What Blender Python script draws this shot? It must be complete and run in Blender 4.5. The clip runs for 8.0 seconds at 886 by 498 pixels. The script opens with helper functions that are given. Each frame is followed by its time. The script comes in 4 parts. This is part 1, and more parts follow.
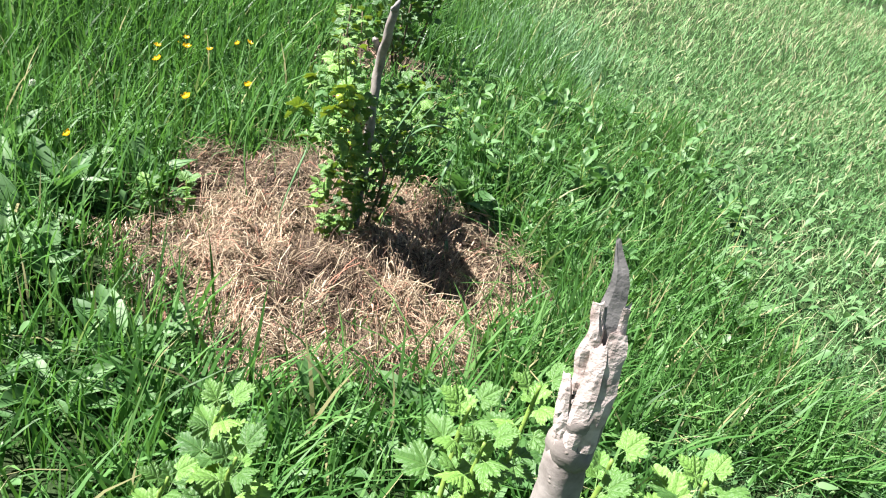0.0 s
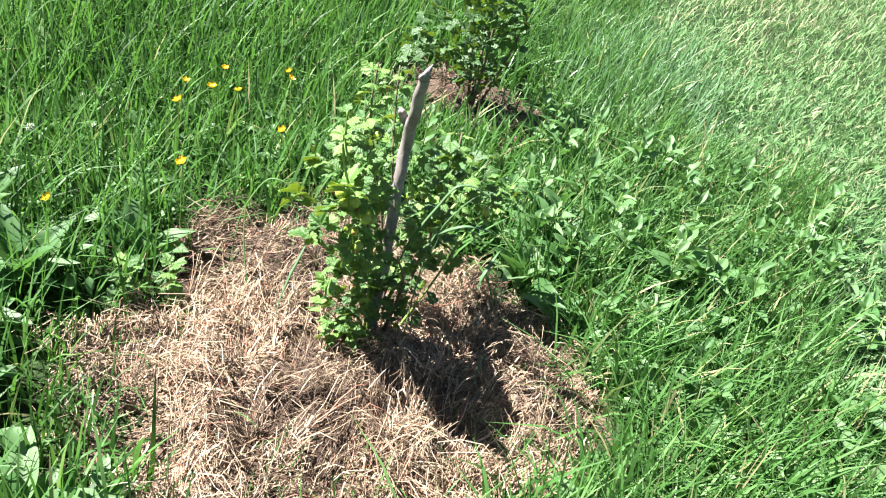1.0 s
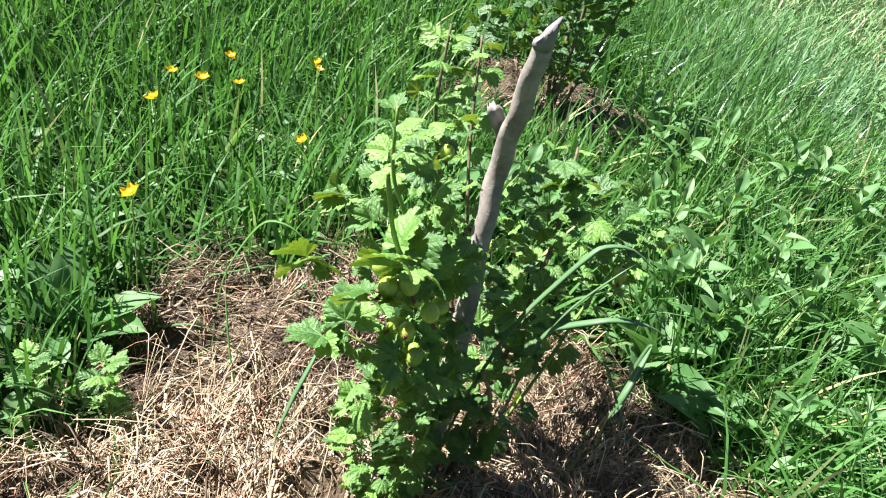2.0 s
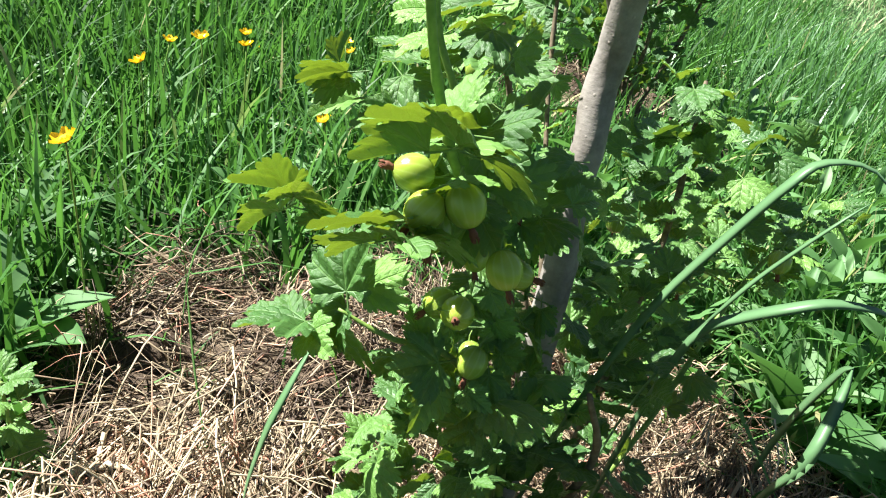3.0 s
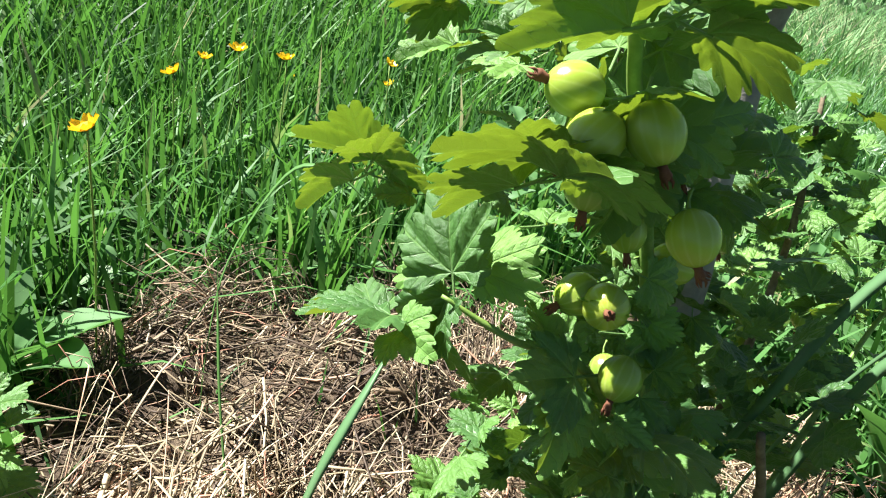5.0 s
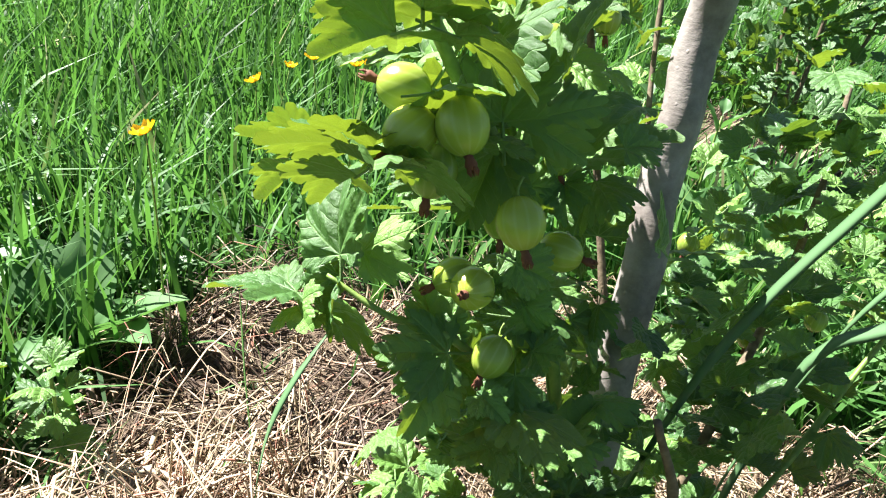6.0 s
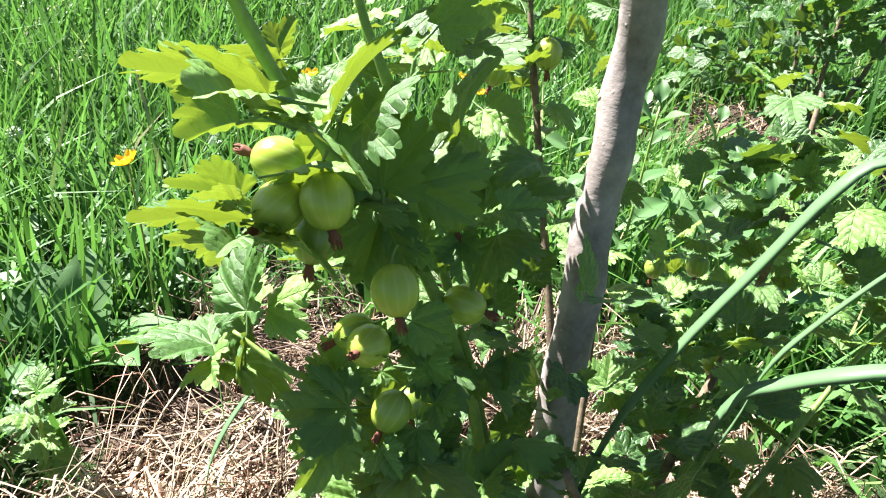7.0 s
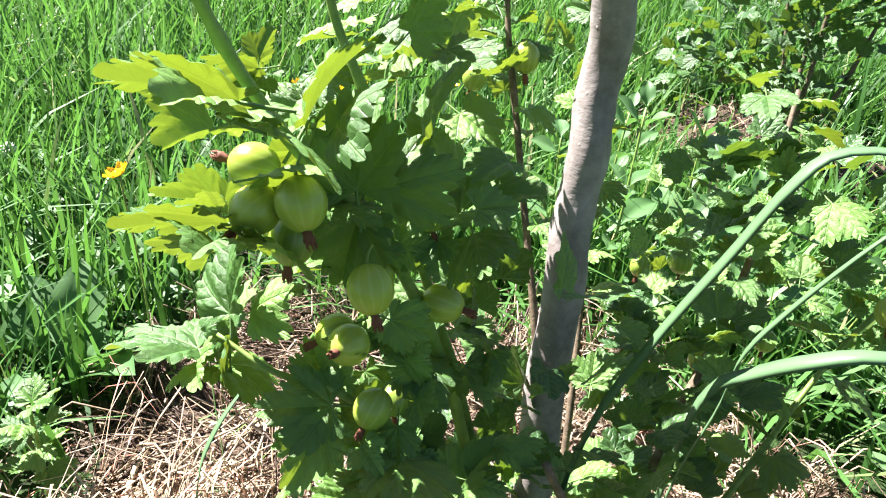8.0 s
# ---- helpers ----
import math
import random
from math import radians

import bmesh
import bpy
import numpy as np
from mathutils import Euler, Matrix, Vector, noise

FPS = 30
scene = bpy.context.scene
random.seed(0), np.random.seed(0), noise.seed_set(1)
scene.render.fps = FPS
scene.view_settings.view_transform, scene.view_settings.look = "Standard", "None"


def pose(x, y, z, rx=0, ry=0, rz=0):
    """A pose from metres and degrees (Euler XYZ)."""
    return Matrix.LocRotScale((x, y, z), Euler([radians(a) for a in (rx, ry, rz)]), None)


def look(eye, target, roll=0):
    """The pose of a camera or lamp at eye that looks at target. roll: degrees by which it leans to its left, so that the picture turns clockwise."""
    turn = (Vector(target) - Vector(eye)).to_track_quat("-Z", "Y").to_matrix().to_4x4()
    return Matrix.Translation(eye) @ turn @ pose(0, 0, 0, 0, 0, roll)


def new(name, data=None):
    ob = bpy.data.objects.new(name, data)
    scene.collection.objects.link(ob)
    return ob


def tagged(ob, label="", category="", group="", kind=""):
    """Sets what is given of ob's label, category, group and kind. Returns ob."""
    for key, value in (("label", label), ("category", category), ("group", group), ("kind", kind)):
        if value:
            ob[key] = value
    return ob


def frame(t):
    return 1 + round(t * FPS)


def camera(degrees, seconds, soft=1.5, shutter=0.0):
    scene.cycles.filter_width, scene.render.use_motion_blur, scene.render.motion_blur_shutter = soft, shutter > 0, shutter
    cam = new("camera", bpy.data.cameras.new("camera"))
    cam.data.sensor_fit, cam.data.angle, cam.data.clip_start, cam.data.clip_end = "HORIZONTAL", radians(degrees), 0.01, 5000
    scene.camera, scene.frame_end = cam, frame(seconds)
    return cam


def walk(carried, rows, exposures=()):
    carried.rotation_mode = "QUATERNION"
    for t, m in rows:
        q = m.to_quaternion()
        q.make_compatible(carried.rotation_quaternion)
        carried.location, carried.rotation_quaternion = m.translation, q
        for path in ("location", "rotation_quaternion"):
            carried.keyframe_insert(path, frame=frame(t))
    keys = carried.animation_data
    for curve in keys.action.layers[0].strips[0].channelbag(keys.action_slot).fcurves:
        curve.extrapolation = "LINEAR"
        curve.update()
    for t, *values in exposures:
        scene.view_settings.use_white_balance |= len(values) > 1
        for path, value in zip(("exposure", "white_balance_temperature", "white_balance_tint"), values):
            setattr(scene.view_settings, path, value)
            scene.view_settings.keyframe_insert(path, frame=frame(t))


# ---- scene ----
cam = camera(63.8, 8.0, soft=1.1)
PATH = [
    (0, (0.107, -0.025, 0.997), (0.324, 1.711, 0.027), 17.3),
    (0.2, (0.118, 0.03, 1.051), (0.269, 1.754, 0.048), 16.6),
    (0.5, (0.148, 0.159, 1.088), (0.207, 1.868, 0.05), 16.4),
    (1, (0.211, 0.476, 1.084), (0.154, 2.156, 0.0), 17.3),
    (1.2, (0.205, 0.587, 1.071), (0.137, 2.258, -0.024), 17.3),
    (1.5, (0.173, 0.755, 0.989), (0.091, 2.428, -0.104), 17.0),
    (1.8, (0.095, 0.961, 0.847), (-0.004, 2.631, -0.246), 17.2),
    (2, (0.078, 1.025, 0.819), (-0.099, 2.688, -0.278), 15.6),
    (2.2, (0.055, 1.107, 0.731), (-0.18, 2.769, -0.356), 14.4),
    (3.3, (0.055, 1.258, 0.565), (-0.315, 2.976, -0.39), 13.1),
    (3.5, (0.055, 1.271, 0.552), (-0.33, 2.993, -0.389), 12.8),
    (4, (0.036, 1.286, 0.519), (-0.351, 3.027, -0.387), 12.9),
    (4.5, (0.016, 1.296, 0.495), (-0.379, 3.052, -0.377), 13.2),
    (5, (0.002, 1.303, 0.483), (-0.429, 3.064, -0.363), 14.0),
    (5.2, (0.018, 1.309, 0.483), (-0.447, 3.061, -0.362), 14.0),
    (6.3, (0.13, 1.326, 0.52), (-0.706, 2.891, -0.403), 8.6),
    (6.5, (0.142, 1.335, 0.526), (-0.711, 2.89, -0.398), 8.3),
    (7, (0.15, 1.354, 0.543), (-0.695, 2.907, -0.392), 7.6),
    (7.5, (0.161, 1.366, 0.538), (-0.712, 2.901, -0.4), 6.8),
    (8, (0.163, 1.352, 0.545), (-0.687, 2.913, -0.373), 6.3),
]
EXPOSURE = [(t, e, 6200, tint) for t, e, tint in ((0, 1.97, 18), (0.2, 2.13, 20), (0.5, 2.27, 20), (1.0, 2.27, 20), (1.5, 2.17, 18), (2.0, 2.04, 14), (3.3, 1.98, 9), (5.2, 1.99, 9), (6.3, 2.46, 18), (8.0, 2.58, 22))]
walk(cam, [(t, look(eye, target, roll)) for t, eye, target, roll in PATH], EXPOSURE)

# ---- world and light ----
SUN = Vector((-0.65, 0.0, 0.76)).normalized()          # way towards the sun
world = bpy.data.worlds.new("sky_world")
scene.world = world
world.use_nodes = True
wn = world.node_tree.nodes
sky = wn.new("ShaderNodeTexSky")
sky.sky_type = "NISHITA"
sky.sun_disc = False
sky.sun_elevation = math.asin(SUN.z)
sky.sun_rotation = math.atan2(SUN.x, SUN.y)
sky.air_density, sky.dust_density = 1.0, 0.6
world.node_tree.links.new(sky.outputs[0], wn["Background"].inputs["Color"])
wn["Background"].inputs["Strength"].default_value = 0.023
sun_data = bpy.data.lights.new("sun", "SUN")
sun_data.energy, sun_data.angle, sun_data.color = 5.0, radians(0.53), (1.0, 0.95, 0.87)
sun_lamp = new("sun", sun_data)
sun_lamp.matrix_world = look(SUN * 30, (0, 0, 0))

rng = np.random.default_rng(11)


# ---- materials ----
class Mat:
    """A node material with a few shorthands."""

    def __init__(self, name):
        self.m = bpy.data.materials.new(name)
        self.m.use_nodes = True
        self.t = self.m.node_tree
        self.p = self.t.nodes["Principled BSDF"]
        self.out = self.t.nodes["Material Output"]

    def node(self, kind, **values):
        n = self.t.nodes.new(kind)
        for key, value in values.items():
            n.inputs[key.replace("_", " ")].default_value = value
        return n

    def link(self, a, b):
        self.t.links.new(a, b)

    def noise(self, scale, detail=4.0, space="Object", rough=0.55):
        co = self.t.nodes.new("ShaderNodeTexCoord")
        n = self.node("ShaderNodeTexNoise", Scale=scale, Detail=detail, Roughness=rough)
        self.link(co.outputs[space], n.inputs["Vector"])
        return n.outputs["Fac"]

    def ramp(self, fac, stops):
        r = self.t.nodes.new("ShaderNodeValToRGB")
        e = r.color_ramp.elements
        while len(e) < len(stops):
            e.new(0.5)
        for slot, (at, colour) in zip(e, stops):
            slot.position, slot.color = at, (*colour, 1.0)
        self.link(fac, r.inputs["Fac"])
        return r.outputs["Color"]

    def mix(self, fac, a, b, how="MIX"):
        n = self.t.nodes.new("ShaderNodeMix")
        n.data_type, n.blend_type = "RGBA", how
        for socket, value in ((n.inputs["Factor"], fac), (n.inputs["A"], a), (n.inputs["B"], b)):
            if isinstance(value, (int, float)):
                socket.default_value = value
            elif isinstance(value, tuple):
                socket.default_value = (*value, 1.0)
            else:
                self.link(value, socket)
        return n.outputs["Result"]

    def math(self, op, a, b=0.0, clamp=False):
        n = self.t.nodes.new("ShaderNodeMath")
        n.operation, n.use_clamp = op, clamp
        for socket, value in ((n.inputs[0], a), (n.inputs[1], b)):
            if isinstance(value, (int, float)):
                socket.default_value = value
            else:
                self.link(value, socket)
        return n.outputs[0]

    def attribute(self, name):
        n = self.t.nodes.new("ShaderNodeAttribute")
        n.attribute_name = name
        return n.outputs["Fac"]

    def bump(self, height, strength, distance):
        b = self.node("ShaderNodeBump", Strength=strength, Distance=distance)
        self.link(height, b.inputs["Height"])
        self.link(b.outputs["Normal"], self.p.inputs["Normal"])

    def set(self, colour=None, rough=0.6, spec=0.5):
        self.p.inputs["Roughness"].default_value = rough
        self.p.inputs["Specular IOR Level"].default_value = spec
        if isinstance(colour, tuple):
            self.p.inputs["Base Color"].default_value = (*colour, 1.0)
        elif colour is not None:
            self.link(colour, self.p.inputs["Base Color"])
        return self.m

    def see_through(self, colour, amount):
        """Lets part of the light through, as a leaf does."""
        tr = self.t.nodes.new("ShaderNodeBsdfTranslucent")
        if isinstance(colour, tuple):
            tr.inputs["Color"].default_value = (*colour, 1.0)
        else:
            self.link(colour, tr.inputs["Color"])
        mx = self.t.nodes.new("ShaderNodeMixShader")
        mx.inputs["Fac"].default_value = amount
        self.link(self.p.outputs["BSDF"], mx.inputs[1])
        self.link(tr.outputs["BSDF"], mx.inputs[2])
        self.link(mx.outputs["Shader"], self.out.inputs["Surface"])


def grass_material(name, stops, clear, amount, rough=0.42, spec=0.5):
    m = Mat(name)
    tint = m.attribute("tint")
    col = m.ramp(tint, stops)
    col = m.mix(m.math("MULTIPLY", m.noise(1.4, 3.0), 0.5), col, m.mix(0.5, col, (0.05, 0.13, 0.02)))
    m.set(col, rough, spec)
    m.see_through(m.mix(0.5, col, clear, "MIX"), amount)
    return m.m


MEADOW = grass_material("meadow_grass", [(0.0, (0.014, 0.050, 0.010)), (0.3, (0.040, 0.120, 0.024)), (0.65, (0.085, 0.212, 0.052)), (0.92, (0.145, 0.280, 0.085)), (1.0, (0.34, 0.32, 0.16))], (0.17, 0.44, 0.05), 0.32, 0.50, 0.22)
MOWN = grass_material("mown_grass", [(0.0, (0.030, 0.090, 0.026)), (0.35, (0.095, 0.215, 0.075)), (0.75, (0.175, 0.320, 0.130)), (0.95, (0.23, 0.35, 0.15)), (1.0, (0.36, 0.36, 0.21))], (0.20, 0.44, 0.11), 0.25, 0.56, 0.20)
BLUE_GRASS = grass_material("blue_green_grass", [(0.0, (0.080, 0.185, 0.075)), (1.0, (0.180, 0.320, 0.155))], (0.14, 0.32, 0.06), 0.30, 0.42, 0.42)
WEED = grass_material("weed_leaves", [(0.0, (0.045, 0.125, 0.036)), (0.5, (0.110, 0.230, 0.080)), (1.0, (0.240, 0.365, 0.190))], (0.17, 0.42, 0.05), 0.30, 0.52, 0.35)


def leaf_material(name, low, high, clear, amount, seed_from):
    """Gooseberry leaf: pale veins and puckers in the leaf's own coordinates."""
    m = Mat(name)
    uv = m.t.nodes.new("ShaderNodeUVMap")
    sep = m.t.nodes.new("ShaderNodeSeparateXYZ")
    m.link(uv.outputs["UV"], sep.inputs[0])
    u, v = sep.outputs[0], sep.outputs[1]
    angle = m.math("ARCTAN2", v, u)
    reach = m.math("SQRT", m.math("ADD", m.math("MULTIPLY", u, u), m.math("MULTIPLY", v, v)))
    turn = m.math("SUBTRACT", angle, m.math("MULTIPLY", m.math("ROUND", m.math("MULTIPLY", angle, 1.27)), 0.787))
    along = m.math("MULTIPLY", reach, m.math("COSINE", turn))
    aside = m.math("MULTIPLY", reach, m.math("ABSOLUTE", m.math("SINE", turn)))
    main_vein = m.math("SUBTRACT", 1.0, m.math("MULTIPLY", aside, 95.0), True)
    wave = m.math("ADD", m.math("SUBTRACT", along, m.math("MULTIPLY", aside, 0.95)), m.math("MULTIPLY", m.noise(9.0, 2.0, "UV"), 0.05))
    herring = m.math("ABSOLUTE", m.math("SINE", m.math("MULTIPLY", wave, 25.0)))
    side_vein = m.math("SUBTRACT", 1.0, m.math("MULTIPLY", herring, 5.5), True)
    veins = m.math("MAXIMUM", main_vein, m.math("MULTIPLY", side_vein, 0.6))
    cells = m.node("ShaderNodeTexVoronoi", Scale=34.0)
    m.link(uv.outputs["UV"], cells.inputs["Vector"])
    ripple = m.math("SUBTRACT", m.math("MULTIPLY", cells.outputs["Distance"], 0.6), herring)
    if seed_from == "object":
        rnd = m.t.nodes.new("ShaderNodeObjectInfo").outputs["Random"]
    else:
        rnd = m.attribute("tint")
    col = m.mix(m.math("POWER", rnd, 1.1), low, high)
    spots = m.noise(70.0, 3.0)
    col = m.mix(m.math("MULTIPLY", spots, 0.45), col, m.mix(0.6, col, (0.13, 0.23, 0.05)))
    col = m.mix(m.math("MULTIPLY", veins, 0.45), col, (0.20, 0.33, 0.10))
    m.set(col, 0.42, 0.42)
    fine = m.noise(900.0, 2.0)
    height = m.math("ADD", m.math("MULTIPLY", veins, -1.0), m.math("ADD", m.math("MULTIPLY", ripple, -0.9), m.math("MULTIPLY", fine, 0.3)))
    m.bump(height, 0.55, 0.0010)
    thin = m.mix(m.math("MULTIPLY", veins, 0.25), clear, (0.17, 0.27, 0.02))
    m.see_through(thin, amount)
    return m.m


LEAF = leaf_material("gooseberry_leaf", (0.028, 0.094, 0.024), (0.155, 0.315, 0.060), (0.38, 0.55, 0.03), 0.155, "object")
# darker copy of the leaf for inner and far foliage, shade put into colour
LEAF_SHADED = leaf_material("shaded_gooseberry_foliage", (0.014, 0.058, 0.020), (0.060, 0.140, 0.045), (0.26, 0.45, 0.03), 0.16, "tint")


def berry_material():
    m = Mat("gooseberry_skin")
    uv = m.t.nodes.new("ShaderNodeUVMap")
    sep = m.t.nodes.new("ShaderNodeSeparateXYZ")
    m.link(uv.outputs["UV"], sep.inputs[0])
    wob = m.math("MULTIPLY", m.noise(190.0, 4.0), 4.5)
    lines = m.math("SINE", m.math("ADD", m.math("MULTIPLY", sep.outputs[0], 2 * math.pi * 12), wob))
    lines = m.math("MULTIPLY", m.math("SUBTRACT", lines, 0.62, True), 2.4, True)
    rnd = m.t.nodes.new("ShaderNodeObjectInfo").outputs["Random"]
    col = m.mix(rnd, (0.15, 0.25, 0.042), (0.31, 0.385, 0.050))
    col = m.mix(m.math("MULTIPLY", lines, 0.26), col, (0.46, 0.53, 0.20))
    m.set(col, 0.22, 0.5)
    m.p.inputs["Subsurface Weight"].default_value = 0.5
    m.p.inputs["Subsurface Radius"].default_value = (0.9, 1.0, 0.25)
    m.p.inputs["Subsurface Scale"].default_value = 0.008
    m.bump(m.math("ADD", m.noise(700.0, 2.0), m.math("MULTIPLY", lines, 0.4)), 0.12, 0.0004)
    return m.m


def simple_material(name, dark, light, scale, rough, spec=0.4, bump=0.0, distance=0.001, detail=5.0):
    m = Mat(name)
    fac = m.noise(scale, detail)
    col = m.ramp(fac, [(0.28, dark), (0.72, light)])
    m.set(col, rough, spec)
    if bump:
        m.bump(m.noise(scale * 3.0, 4.0), bump, distance)
    return m.m


BERRY = berry_material()
CALYX = simple_material("dried_calyx", (0.07, 0.022, 0.012), (0.22, 0.085, 0.04), 500.0, 0.8)
STALK = simple_material("green_stalk", (0.10, 0.19, 0.03), (0.20, 0.29, 0.06), 220.0, 0.5, 0.4, 0.2)
TWIG = simple_material("brown_twig", (0.07, 0.05, 0.032), (0.20, 0.16, 0.10), 180.0, 0.8, 0.3, 0.5)
PETAL = Mat("buttercup_petal")
PETAL.set(PETAL.ramp(PETAL.noise(240.0), [(0.3, (0.80, 0.50, 0.01)), (0.7, (0.86, 0.62, 0.02))]), 0.28, 0.6)
PETAL.see_through((0.85, 0.55, 0.01), 0.3)
PETAL = PETAL.m
FLOWER_EYE = simple_material("flower_eye", (0.45, 0.36, 0.02), (0.70, 0.55, 0.05), 900.0, 0.8, 0.2, 0.6)
WHITE_PETAL = simple_material("white_flower", (0.55, 0.60, 0.45), (0.80, 0.80, 0.70), 300.0, 0.7)


def bark_material():
    m = Mat("weathered_bark")
    co = m.t.nodes.new("ShaderNodeTexCoord")
    mp = m.t.nodes.new("ShaderNodeMapping")
    mp.inputs["Scale"].default_value = (70.0, 70.0, 150.0)
    m.link(co.outputs["Object"], mp.inputs["Vector"])
    rings = m.node("ShaderNodeTexNoise", Scale=1.0, Detail=5.0, Roughness=0.65)
    m.link(mp.outputs["Vector"], rings.inputs["Vector"])
    patch = m.noise(34.0, 6.0, rough=0.7)
    col = m.ramp(patch, [(0.30, (0.115, 0.098, 0.084)), (0.5, (0.255, 0.235, 0.210)), (0.72, (0.385, 0.362, 0.330))])
    col = m.mix(m.math("MULTIPLY", rings.outputs["Fac"], 0.55), col, (0.15, 0.125, 0.108))
    v = m.node("ShaderNodeTexVoronoi", Scale=120.0)
    m.link(co.outputs["Object"], v.inputs["Vector"])
    dots = m.math("SUBTRACT", 1.0, m.math("MULTIPLY", v.outputs["Distance"], 6.0), True)
    col = m.mix(m.math("MULTIPLY", dots, 0.5), col, (0.40, 0.34, 0.28))
    m.set(col, 0.72, 0.35)
    m.bump(m.math("ADD", rings.outputs["Fac"], m.math("MULTIPLY", dots, 0.6)), 0.6, 0.0014)
    return m.m


BARK = bark_material()
SPLIT_WOOD = simple_material("pale_split_wood", (0.27, 0.215, 0.185), (0.68, 0.60, 0.55), 95.0, 0.7, 0.3, 0.6, 0.002)
GREY_WOOD = simple_material("grey_cut_wood", (0.12, 0.118, 0.115), (0.26, 0.25, 0.24), 90.0, 0.8, 0.3, 0.5)


def straw_material():
    m = Mat("dry_straw")
    tint = m.attribute("tint")
    col = m.ramp(tint, [(0.0, (0.055, 0.036, 0.022)), (0.22, (0.17, 0.122, 0.076)), (0.55, (0.370, 0.300, 0.188)), (0.92, (0.63, 0.530, 0.360)), (1.0, (0.42, 0.20, 0.13))])
    col = m.mix(m.math("MULTIPLY", m.noise(45.0), 0.4), col, m.mix(0.5, col, (0.20, 0.13, 0.08)))
    m.set(col, 0.58, 0.4)
    return m.m


STRAW = straw_material()


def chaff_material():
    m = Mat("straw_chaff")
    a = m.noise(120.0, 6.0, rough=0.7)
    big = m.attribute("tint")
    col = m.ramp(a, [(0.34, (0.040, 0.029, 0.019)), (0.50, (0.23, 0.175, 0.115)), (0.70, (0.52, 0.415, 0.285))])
    # rotted straw and the shade of pits, both mixed in as dark colour
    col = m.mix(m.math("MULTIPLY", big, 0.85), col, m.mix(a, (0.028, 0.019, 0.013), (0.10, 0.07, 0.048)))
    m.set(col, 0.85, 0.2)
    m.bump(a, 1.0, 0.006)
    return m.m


CHAFF = chaff_material()


def soil_material():
    m = Mat("meadow_soil")
    col = m.ramp(m.noise(28.0, 6.0), [(0.30, (0.012, 0.022, 0.007)), (0.50, (0.024, 0.052, 0.013)), (0.72, (0.050, 0.105, 0.026))])
    col = m.mix(m.ramp(m.noise(3.0, 4.0), [(0.45, (0, 0, 0)), (0.70, (0.35, 0.35, 0.35))]), col, (0.040, 0.040, 0.018))
    m.set(col, 0.9, 0.2)
    m.bump(m.noise(60.0, 6.0), 0.9, 0.02)
    return m.m


SOIL = soil_material()


# ---- mesh helpers ----
def lump(x, y, k, seed):
    """A smooth wavy field in -1..1."""
    a = np.sin(k * (x * 0.83 + y * 0.41) + seed) + np.sin(k * 1.31 * (-x * 0.37 + y * 0.92) + seed * 2.1)
    b = np.sin(k * 2.17 * (x * 0.55 - y * 0.71) + seed * 0.7) + np.sin(k * 1.83 * (x * 0.97 + y * 0.13) + seed * 1.7)
    return (a + 0.6 * b) / 3.2


def ground_z(x, y):
    """A gently rising meadow with small humps."""
    x, y = np.asarray(x, float), np.asarray(y, float)
    rise = 0.055 * np.logaddexp(0.0, 3.0 * (y - 2.6)) / 3.0 + 0.012 * np.logaddexp(0.0, 2.0 * (x - 1.5)) / 2.0
    return rise + 0.012 * lump(x, y, 3.1, 0.4) + 0.006 * lump(x, y, 9.0, 1.9) - 0.012


def mulch_edge(x, y, cx, cy, rx, ry, seed):
    """1 on the ragged edge of a mulch patch, less inside."""
    dx, dy = (np.asarray(x) - cx) / rx, (np.asarray(y) - cy) / ry
    ang = np.arctan2(dy, dx)
    return np.hypot(dx, dy) / (1.0 + 0.08 * np.sin(3 * ang + seed) + 0.06 * np.sin(7 * ang + 2 * seed) + 0.045 * np.sin(13 * ang) + 0.03 * np.sin(29 * ang + seed))


MAIN_PATCH = (0.04, 1.63, 0.55, 0.57, 0.8)
FAR_PATCH = (0.03, 3.17, 0.40, 0.34, 2.3)


def rot_and_pit_shade(x, y):
    """Where straw is coloured dark: rotted ragged patches, most at the far side, and shaded pits."""
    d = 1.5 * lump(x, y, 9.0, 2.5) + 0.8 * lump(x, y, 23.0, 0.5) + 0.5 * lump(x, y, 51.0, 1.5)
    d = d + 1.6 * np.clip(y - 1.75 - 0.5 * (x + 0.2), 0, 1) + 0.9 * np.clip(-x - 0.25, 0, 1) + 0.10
    # two hollows whose shade is put into the tint
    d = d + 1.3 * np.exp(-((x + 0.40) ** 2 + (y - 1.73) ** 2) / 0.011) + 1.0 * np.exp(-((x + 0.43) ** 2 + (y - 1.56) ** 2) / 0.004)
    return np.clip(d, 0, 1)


def mulch_z(x, y, patch=MAIN_PATCH):
    r = mulch_edge(x, y, *patch)
    body = 0.040 * np.clip(1.0 - r ** 3, 0.0, 1.0) + 0.034 * lump(x, y, 11.0, 0.3) * np.clip(1.2 - r, 0, 1) + 0.017 * lump(x, y, 31.0, 1.2) + 0.011 * lump(x, y, 71.0, 2.2)
    return ground_z(x, y) + body - 0.03 * np.clip(r - 0.93, 0, 1) * 6 - 0.024 * rot_and_pit_shade(x, y) * np.clip(1.15 - r, 0, 1)


def mesh_object(name, verts, faces, material, parent=None, label="", tint=None, uv=None, smooth=True):
    """A mesh object from arrays; tint is one number a vertex, uv one pair a vertex."""
    me = bpy.data.meshes.new(name)
    me.from_pydata([tuple(v) for v in np.asarray(verts).tolist()], [], faces if isinstance(faces, list) else faces.tolist())
    finish(me, material, tint, uv, smooth)
    return hang(name, me, parent, label)


